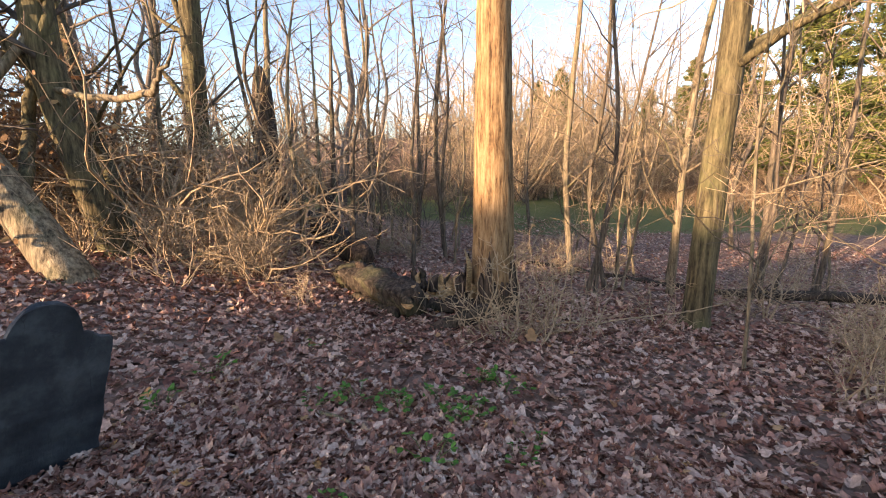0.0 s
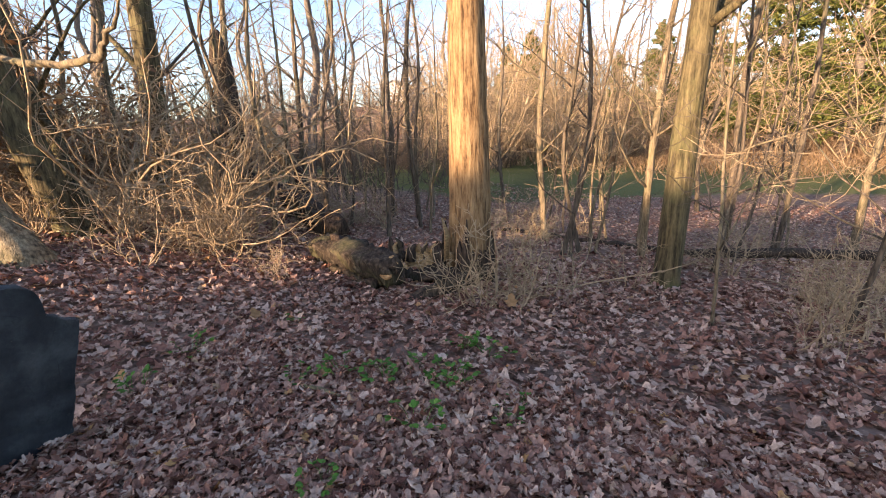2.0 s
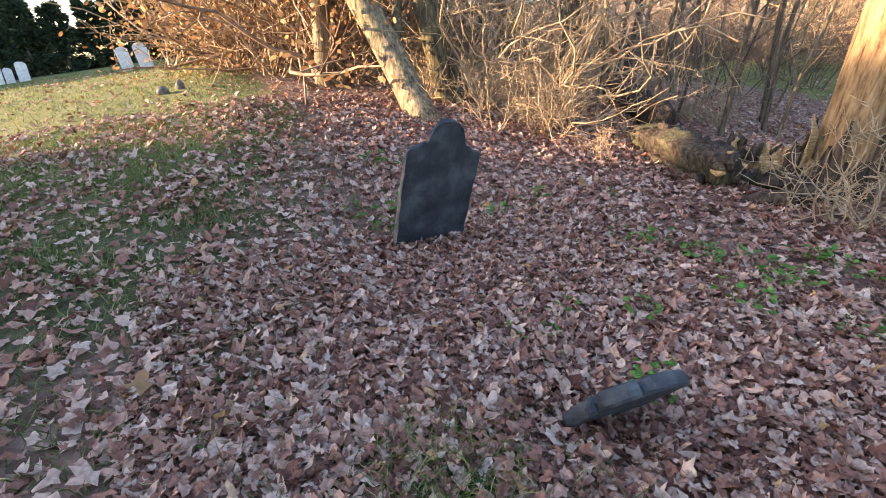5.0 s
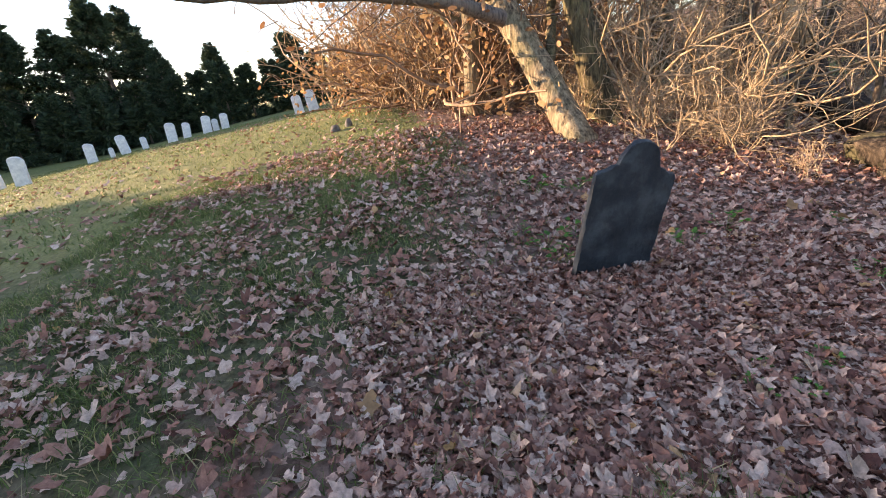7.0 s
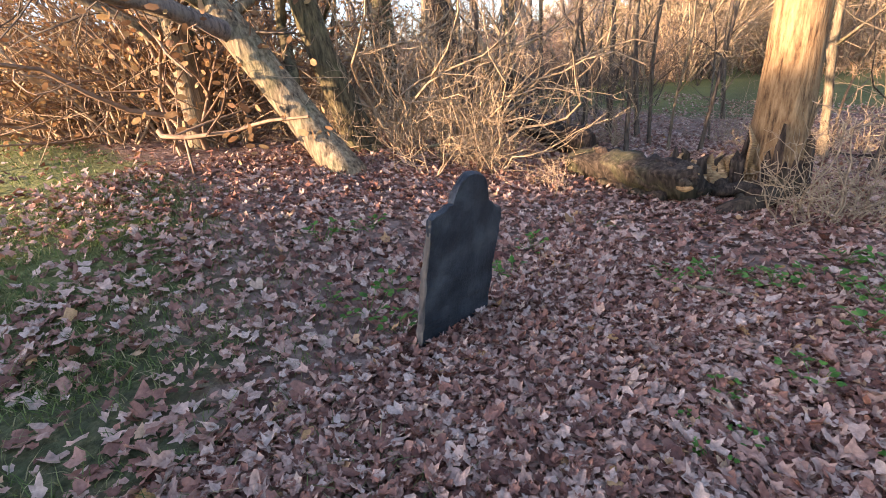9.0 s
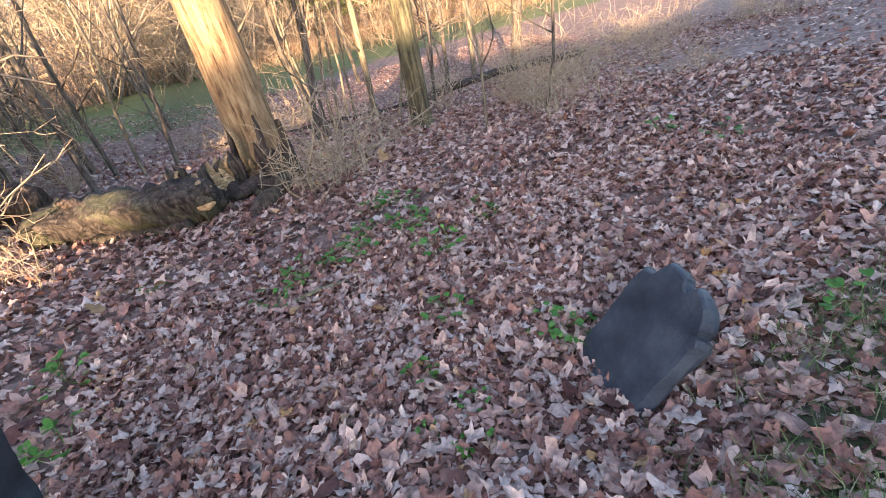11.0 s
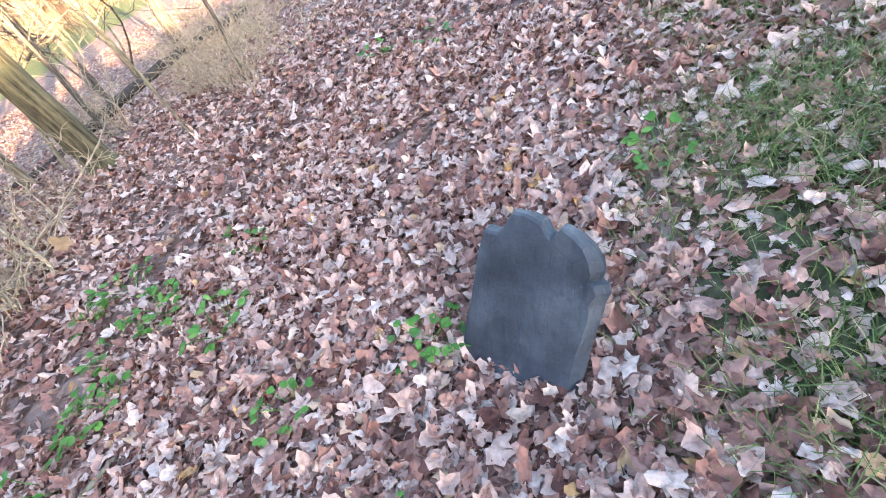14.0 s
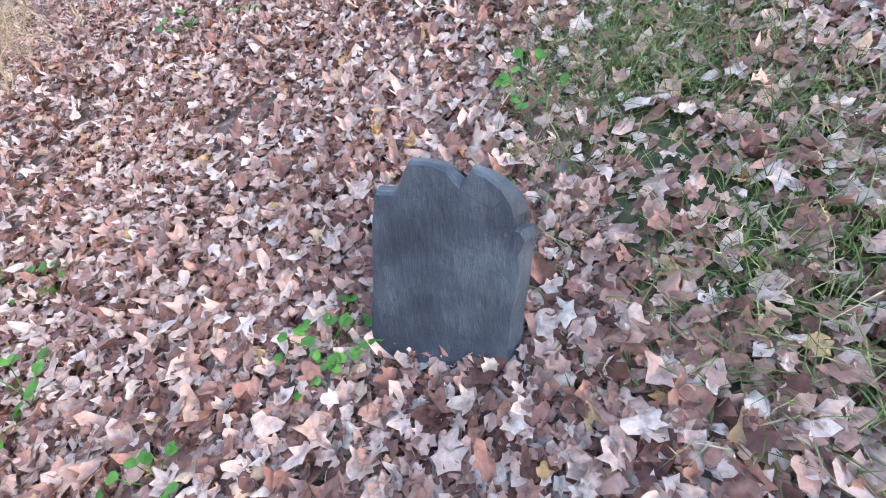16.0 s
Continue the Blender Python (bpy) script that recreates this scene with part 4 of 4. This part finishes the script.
for _ in range(34):
    x, y = rs.uniform(-3, 11), rs.uniform(7.0, 12.5)
    plant(rs.choice([0, 3, 3, 5]), x, y, rs.uniform(.5, .9), rs.uniform(0, 360))
for _ in range(18):
    plant(rs.choice([0, 2, 2]), rs.uniform(-5.8, -2.9), rs.uniform(5.0, 8.2), rs.uniform(.7, 1.05), rs.uniform(0, 360), (rs.uniform(-12, 12), rs.uniform(-12, 12)))
for _ in range(10):
    x = rs.uniform(-15, -9)
    plant(4, x, 3.9 + .2 * (x + 6) + rs.uniform(-.2, .7), rs.uniform(1.1, 1.35), rs.uniform(0, 360), (rs.uniform(6, 16), rs.uniform(-10, 10)))
# far thickets: across the meadow, and deep in the wood
def thicket(name, label, spots, mat, seed, height, stem_r, stems=7, shoots=6):
    """Many crooked stems with side shoots at each spot, as one mass."""
    r = np.random.default_rng(seed)
    geo = Geo()
    for x, y, s in spots:
        p0 = np.array([x, y, gz(x, y) - .05])
        for _ in range(stems):
            a, tilt = r.random() * 6.283, .6 * (0.3 + r.random())
            line = wander(r, p0 + (math.cos(a) * .3 * r.random(), math.sin(a) * .3 * r.random(), 0), (math.cos(a) * tilt, math.sin(a) * tilt, 1), height * s * (.5 + .6 * r.random()), 5, .2, .05)
            geo.tube(line, np.linspace(stem_r, stem_r * .3, 5), 3)
            twigs(geo, r, line, stem_r, height * s * .4, shoots, 0, 3, 1.1, .02, .1, stem_r * .35)
    tagged(new(name, geo.mesh(name, mat)), label, "thicket", kind="stuff")


def beyond_meadow(k0, k1, depth):
    """A spot past the meadow's far edge, which runs farther off towards the east."""
    k = rs.uniform(k0, k1)
    y = 21 + 17 * float(smooth((k + .45) / .65)) + depth * rs.random() ** 1.5
    return 1.3 + k * y, y


# scrub in shade takes the dark twig colour, sunlit scrub the russet one
thicket("dark_thicket", "leafless scrub along the meadow's shaded edge, its shade put into dark twigs", [(*beyond_meadow(-1.3, -.22, 12), rs.uniform(.7, 1.5)) for _ in range(240)], M_TWIG_DARK, 64, 1.9, .017, 6, 5)
thicket("far_thicket", "russet tangle of bushes across the meadow", [(*beyond_meadow(-.4, .75, 18), rs.uniform(.9, 1.9)) for _ in range(230)] + [(rs.uniform(-46, 34), rs.uniform(44, 70), rs.uniform(1.2, 2.6)) for _ in range(150)], M_TWIG_RED, 61, 2.2, .024)
thicket("far_wood", "bare sunlit trees covering the rise beyond the meadow", [(*beyond_meadow(-.42, .7, 34), rs.uniform(1.0, 2.0)) for _ in range(150)], M_TWIG, 65, 7.5, .05, 5, 9)
thicket("hill_thicket", "dull brown brush covering the far hillside", [(rs.uniform(-90, 60), rs.uniform(60, 110), rs.uniform(2.0, 4.0)) for _ in range(260)], M_TWIG_DARK, 63, 2.2, .05, 5, 4)
# dark twigs here carry the wood's shade in their colour
thicket("wood_thicket", "grey-brown undergrowth deep in the wood, darkened for the shade there", [(rs.uniform(-24, -4.5), rs.uniform(9.5, 26), rs.uniform(.9, 1.8)) for _ in range(120)], M_TWIG_DARK, 62, 2.3, .013)

# slim upright stems among the brush
for i, (tx, ty, lx) in enumerate(((-3.9, 5.6, .3), (-3.3, 5.9, -.2), (-4.6, 6.3, .2), (-2.7, 6.3, .35), (-5.2, 5.4, -.4), (-5.9, 5.0, .3), (-2.2, 7.2, .1), (-4.1, 7.3, -.3))):
    bare_tree("young_tree", up_line(tx, ty, 3.4 + .5 * (i % 3), (lx, .1), 5, 140 + i, .10), [.038, .034, .028, .02, .009], "slender bare young tree in the brush", M_BARK if i % 3 else M_BARK_DARK, 140 + i, 9, 1.0, .15, 5, 7, twig_mat=M_TWIG, group="young trees at the wood's edge")

# arching bare branch
ar = thing("arching_branch", g3(-4.2, 4.4), "long pale branch arching over the leaves", "branch")
q = np.random.default_rng(2)
al = np.array([(-4.2, 4.42, .05), (-4.0, 4.42, .28), (-3.7, 4.45, .44), (-3.34, 4.5, .48), (-3.1, 4.6, .42), (-2.9, 4.75, .25), (-2.75, 4.9, .05)])
s = np.linspace(0, 6, 20)
al = np.stack([np.interp(s, range(7), al[:, i]) for i in range(3)], -1) - np.array(g3(-4.2, 4.4))
part("stem", Geo().tube(al, np.linspace(.024, .014, 20), 7, q, .06).mesh("stem", M_BARK_PALE), ar)

lb = thing("fallen_branch", g3(1.1, 5.7), "thin dead branch propped against the tree foot", "branch")
lb0 = np.array(g3(1.1, 5.7))
q = np.random.default_rng(12)
ll = wander(q, (-.3, -.1, .06), (1, .25, .22), 1.3, 9, .10)
part("stem", Geo().tube(ll, np.linspace(.009, .004, 9), 5).mesh("stem", M_TWIG), lb)
tw = Geo()
twigs(tw, q, ll, .006, .5, 6, 1, 3, 1.0, .03, .2, .003)
tagged(part("twig_spray", tw.mesh("twig_spray", M_TWIG), lb), kind="stuff")

# ---- distant trees ----
far_kinds = [bare_tree("bare_tree", up_line(-16 + 3 * i, 62 + 2 * i, 12, (.6, .2), 6, 300 + i, .3), [.22, .2, .16, .12, .07, .03], "distant bare deciduous tree", M_BARK_FAR, 300 + i, 9, 3.8, .2, 4, 5, twig_mat=M_TWIG_RED if i % 2 else M_TWIG_DARK, thin=.014, group="far bare trees") for i in range(4)]
for i in range(170):
    if i < 130:
        y = 44 + 60 * rs.random() ** 1.4
        x = rs.uniform(-.95 * y - 8, .45 * y + 10)
        if abs(x / y + .5) < .022 or (y > 80 and abs(x + .5 * y) < 4):
            continue
    else:
        x, y = rs.uniform(-40, -7), rs.uniform(9, 34)
    copy_thing(far_kinds[i % 4], pose(x, y, gz(x, y) - .05, 0, 0, rs.uniform(0, 360)) @ Matrix.Scale(rs.uniform(.6, 1.05), 4))


def conifer(name, seed, height, width, mat, label, n=4200, base=0.05, spray=1.0, per_m=14, taper=.75):
    r = np.random.default_rng(seed)
    root = thing(name, (0, 0, 0), label, "evergreen")
    part("trunk", Geo().tube([(0, 0, -.3), (0, 0, height * .5), (0, 0, height * .97)], [height * .02, height * .014, .01], 8).mesh("trunk", M_BARK_FAR), root)
    limbs, needles = Geo(), Geo()
    fl = np.array([(0, 0, 0), (.5, .13, 0), (1, 0, -.12), (.5, -.13, 0)])
    tris = np.array([(0, 1, 2), (0, 2, 3)])
    P, D = [], []
    for i in range(int(height * per_m)):
        f = base + (1 - base) * r.random() ** 1.15
        a = r.random() * 2 * np.pi
        ln = width * (1 - f) ** taper * (.7 + .45 * r.random()) + .15
        line = wander(r, (0, 0, height * f), (math.cos(a), math.sin(a), -.05 + .35 * f), ln, 6, .08, .02)
        limbs.tube(line, np.linspace(.03, .008, 6), 3)
        m = max(4, int(n / (height * per_m)))
        t = r.random(m) ** .7 * 4.99
        ii = t.astype(int)
        P.append(line[ii] + (line[ii + 1] - line[ii]) * (t - ii)[:, None] + r.normal(0, .05, (m, 3)))
        d = (line[-1] - line[0])[None] / ln + r.normal(0, .55, (m, 3)) + np.array([0, 0, -.1])
        D.append(d)
    P, D = np.concatenate(P), np.concatenate(D)
    D /= np.linalg.norm(D, axis=1)[:, None]
    S = np.cross(D, r.normal(0, 1, D.shape))
    S /= np.linalg.norm(S, axis=1)[:, None]
    N = np.cross(D, S)
    size = r.uniform(.25, .55, len(P))[:, None, None] * (height / 9) * spray
    v = P[:, None] + size * (fl[None, :, :1] * D[:, None] + fl[None, :, 1:2] * S[:, None] + fl[None, :, 2:] * N[:, None])
    needles.plates(v, tris)
    tagged(part("branchwork", limbs.mesh("branchwork", M_BARK_FAR), root), kind="stuff")
    tagged(part("needle_foliage", needles.mesh("needle_foliage", mat, False), root), kind="stuff")
    return root


def place(root, first, x, y, s, turn):
    m = pose(x, y, gz(x, y), 0, 0, turn) @ Matrix.Scale(s, 4)
    if first:
        root.matrix_basis = m
        return root
    return copy_thing(root, m)


spruce = conifer("spruce_tree", 1, 10, 3.6, M_NEEDLE, "tall dark spruce above the graves", 20000, .02, .8, 22)
for i, (x, y, s) in enumerate([(-36, -13.5, .95), (-34, -18, .85), (-38, -16, .8), (-35, -10, .6), (-33, -23, 1.0), (-29, -25, .9), (-48, -9, .75), (-34.5, -15.5, .8), (-32, -20.5, .85), (-37, -11.5, .75), (-30.5, -23, .8), (-40, -13, 1.0), (-36, -20, 1.1)]):
    place(spruce, i == 0, x, y, s, 50 * i)
hedge = conifer("arborvitae", 2, 5.9, 1.5, M_NEEDLE, "dense dark green arborvitae, of the far hedge and the added shade rows", 5200, .0, 2.2, 14, .42)
HEDGE_AND_SHADE_ROWS = [(-33, -1.2), (-33.4, .4), (-33.6, 2.0), (-34, 3.6), (-33.5, -7.6), (-33, -6.0), (-33, -4.4), (-33, -2.8), (-34, -9.2), (-32, -11), (-31, -13), (-30.5, -15), (-29.5, -17)]
# unseen rows added behind the walk to throw the foreground into shade
HEDGE_AND_SHADE_ROWS += [(-11.75, -17.32)]
HEDGE_AND_SHADE_ROWS += [(-11.3 + k * 1.05 * .89 + row * .3, -17.55 - k * 1.05 * .45 - row * 1.3) for k in range(24) for row in (0, 1, 2)]
for i, (x, y) in enumerate(HEDGE_AND_SHADE_ROWS):
    place(hedge, i == 0, x, y, rs.uniform(.72, .84) if i < 13 else 1.1 if i == 13 else rs.uniform(1.16, 1.22), rs.uniform(0, 360))
pine = conifer("pine_tree", 3, 12, 3.4, M_NEEDLE_Y, "sunlit yellow-green pine beyond the meadow", 24000, .12, .5, 16)
for i, (x, y, s) in enumerate([(7.6, 47, 1.15), (11.6, 43, 1.25), (15.5, 41, 1.35), (19.5, 43, 1.5), (24, 40, 1.4), (29, 44, 1.35), (4.0, 53, .9), (-8.5, 50, .85), (-17.5, 46, .45), (-13, 58, .8), (0, 55, .7)]):
    place(pine, i == 0, x, y, s, 70 * i)

# ---- far house ----
hx, hy = -49.3, 98.9
house = thing("house", g3(hx, hy), "small white clapboard house on the far rise", "house")


def box_bm(sx, sy, sz, at, bevel=0.0):
    bm = bmesh.new()
    bmesh.ops.create_cube(bm, size=1, matrix=Matrix.Translation(at) @ Matrix.Diagonal((sx, sy, sz, 1)))
    if bevel:
        bmesh.ops.bevel(bm, geom=bm.edges, offset=bevel, segments=1, affect='EDGES')
    return bm


def gable(w, d, h0, h1):
    bm = bmesh.new()
    pr = [(-w / 2, 0), (w / 2, 0), (w / 2, h0), (0, h1), (-w / 2, h0)]
    f, b = [bm.verts.new((x, -d / 2, z)) for x, z in pr], [bm.verts.new((x, d / 2, z)) for x, z in pr]
    bm.faces.new(f)
    bm.faces.new(b[::-1])
    for i in range(5):
        bm.faces.new((f[i], b[i], b[(i + 1) % 5], f[(i + 1) % 5]))
    bmesh.ops.recalc_face_normals(bm, faces=bm.faces)
    return bm


part("wall", bm_mesh(gable(6, 8, 3.0, 4.8), "wall", M_WHITE), house)
for sgn in (-1, 1):
    bm = box_bm(3.9, 8.8, .18, (0, 0, 0))
    me = bm_mesh(bm, "roof", M_ROOF)
    ro = part("roof", me, house)
    ro.matrix_local = Matrix.Translation((sgn * 1.62, 0, 3.98)) @ Matrix.Rotation(sgn * math.atan2(1.8, 3), 4, 'Y')
for wx in (-1.5, 1.5):
    w = part("window", bm_mesh(box_bm(1.1, .1, 1.4, (wx, -4.03, 1.6), .02), "window", M_WHITE), house)
    part("pane", bm_mesh(box_bm(.9, .06, 1.2, (wx, -4.07, 1.6)), "pane", M_PANE), w)

# ---- weeds ----
def weed(seed):
    r = np.random.default_rng(seed)
    root = thing("green_weed", (0, 0, 0), "bright green low weed growing through the leaves", "weed", "green weeds")
    stems, leaves = Geo(), Geo()
    fl = np.array([(0, 0, 0), (.35, .28, .05), (.75, .3, .02), (1, 0, -.06), (.75, -.3, .02), (.35, -.28, .05)])
    tris = np.array([(0, 1, 2), (0, 2, 3), (0, 3, 4), (0, 4, 5)])
    vs = []
    for _ in range(10):
        a, o = r.random() * 6.28, r.random() * .05
        line = wander(r, (math.cos(a) * o, math.sin(a) * o, 0), (math.cos(a) * .9, math.sin(a) * .9, 1), .05 + .06 * r.random(), 4, .2)
        stems.tube(line, [.0018, .0016, .0014, .0012], 3)
        for b in (-.7, 0, .7):
            e = a + b + r.normal(0, .3)
            d = np.array([math.cos(e), math.sin(e), .15 + .3 * r.normal()])
            sd = np.array([-math.sin(e), math.cos(e), .2 * r.normal()])
            s = .022 + .02 * r.random()
            vs.append(line[-1] + s * (fl[:, :1] * d + fl[:, 1:2] * sd + fl[:, 2:] * np.array([0, 0, 1])))
    leaves.plates(np.array(vs), tris)
    tagged(part("stem_clump", stems.mesh("stem_clump", M_WEED), root), kind="stuff")
    tagged(part("foliage", leaves.mesh("foliage", M_WEED, False), root), kind="stuff")
    return root


WEEDS = [(.04, 3.14, 1.2), (-.02, 3.2, 1), (.2, 3.4, 1.1), (.38, 3.29, 1.2), (.45, 3.27, 1), (.29, 3.75, 1), (.49, 3.73, 1.2), (-.24, 3.15, 1), (.4, 2.82, 1.1), (.79, 3.01, .9), (-1.39, 3.06, 1.1), (-1.28, 2.62, 1),
         (-.46, 3.01, .8), (-1.1, 3.72, .7), (.81, 3.19, .6), (-1.4, 1.75, 1), (-1.67, 1.77, 1.2), (-1.79, 2.05, 1.2), (-1.91, 1.67, .9), (-2.57, 2.09, 1.3), (-2.5, 2.5, 1.2), (.55, 1.99, .9), (.52, 2.02, .8), (-.02, 2.09, .55),
         (.09, 1.89, .45), (-.08, 1.87, .4), (2.46, 2.81, 1), (2.36, 3.24, 1), (.23, 2.34, .8), (1.26, 1.48, 1), (.02, 1.76, .5)]
kinds = [weed(500 + i) for i in range(4)]
for i, (x, y, s) in enumerate(WEEDS):
    m = pose(x, y, gz(x, y) + .012, 0, 0, 77 * i) @ Matrix.Scale(s * .95, 4)
    if i < 4:
        kinds[i].matrix_basis = m
    else:
        copy_thing(kinds[i % 4], m)

# a bleached stick on the leaves
stick = new("stick", Geo().tube([(-.36, 2.93, gz(-.36, 2.93) + .035), (-.22, 2.92, gz(-.22, 2.92) + .045), (-.08, 2.90, gz(-.08, 2.9) + .04)], [.010, .011, .007], 6).mesh("stick", M_BARK_PALE))
tagged(stick, "short bleached stick lying on the leaves", "stick")

# single leaves that catch the eye
one = np.c_[LEAF_FINE, .25 * (LEAF_FINE ** 2).sum(1) - .12 * np.abs(LEAF_FINE[:, 0])]
leaf_mesh = make_mesh("pale_leaf", one * .095, LEAF_FINE_TRIS, M_DRYLEAF, True)
for x, y, dz, rx, rz in ((.55, 4.10, .27, 55, 20), (-1.34, 3.58, .07, 40, 80), (-1.05, 3.66, .06, 30, 200), (.306, 1.235, .03, -14, 140), (-.3, .34, .045, 20, 60)):
    ob = new("pale_leaf", leaf_mesh)
    ob.matrix_world = pose(x, y, gz(x, y) + dz, rx, 0, rz)
    tagged(ob, "large curled tan maple leaf standing out from the litter", "leaf", "pale leaves")

# the plan to true size
for ob in list(scene.objects):
    if ob.parent is None and ob.type in {'MESH', 'EMPTY'}:
        ob.matrix_world = Matrix.Scale(UNIT, 4) @ ob.matrix_basis
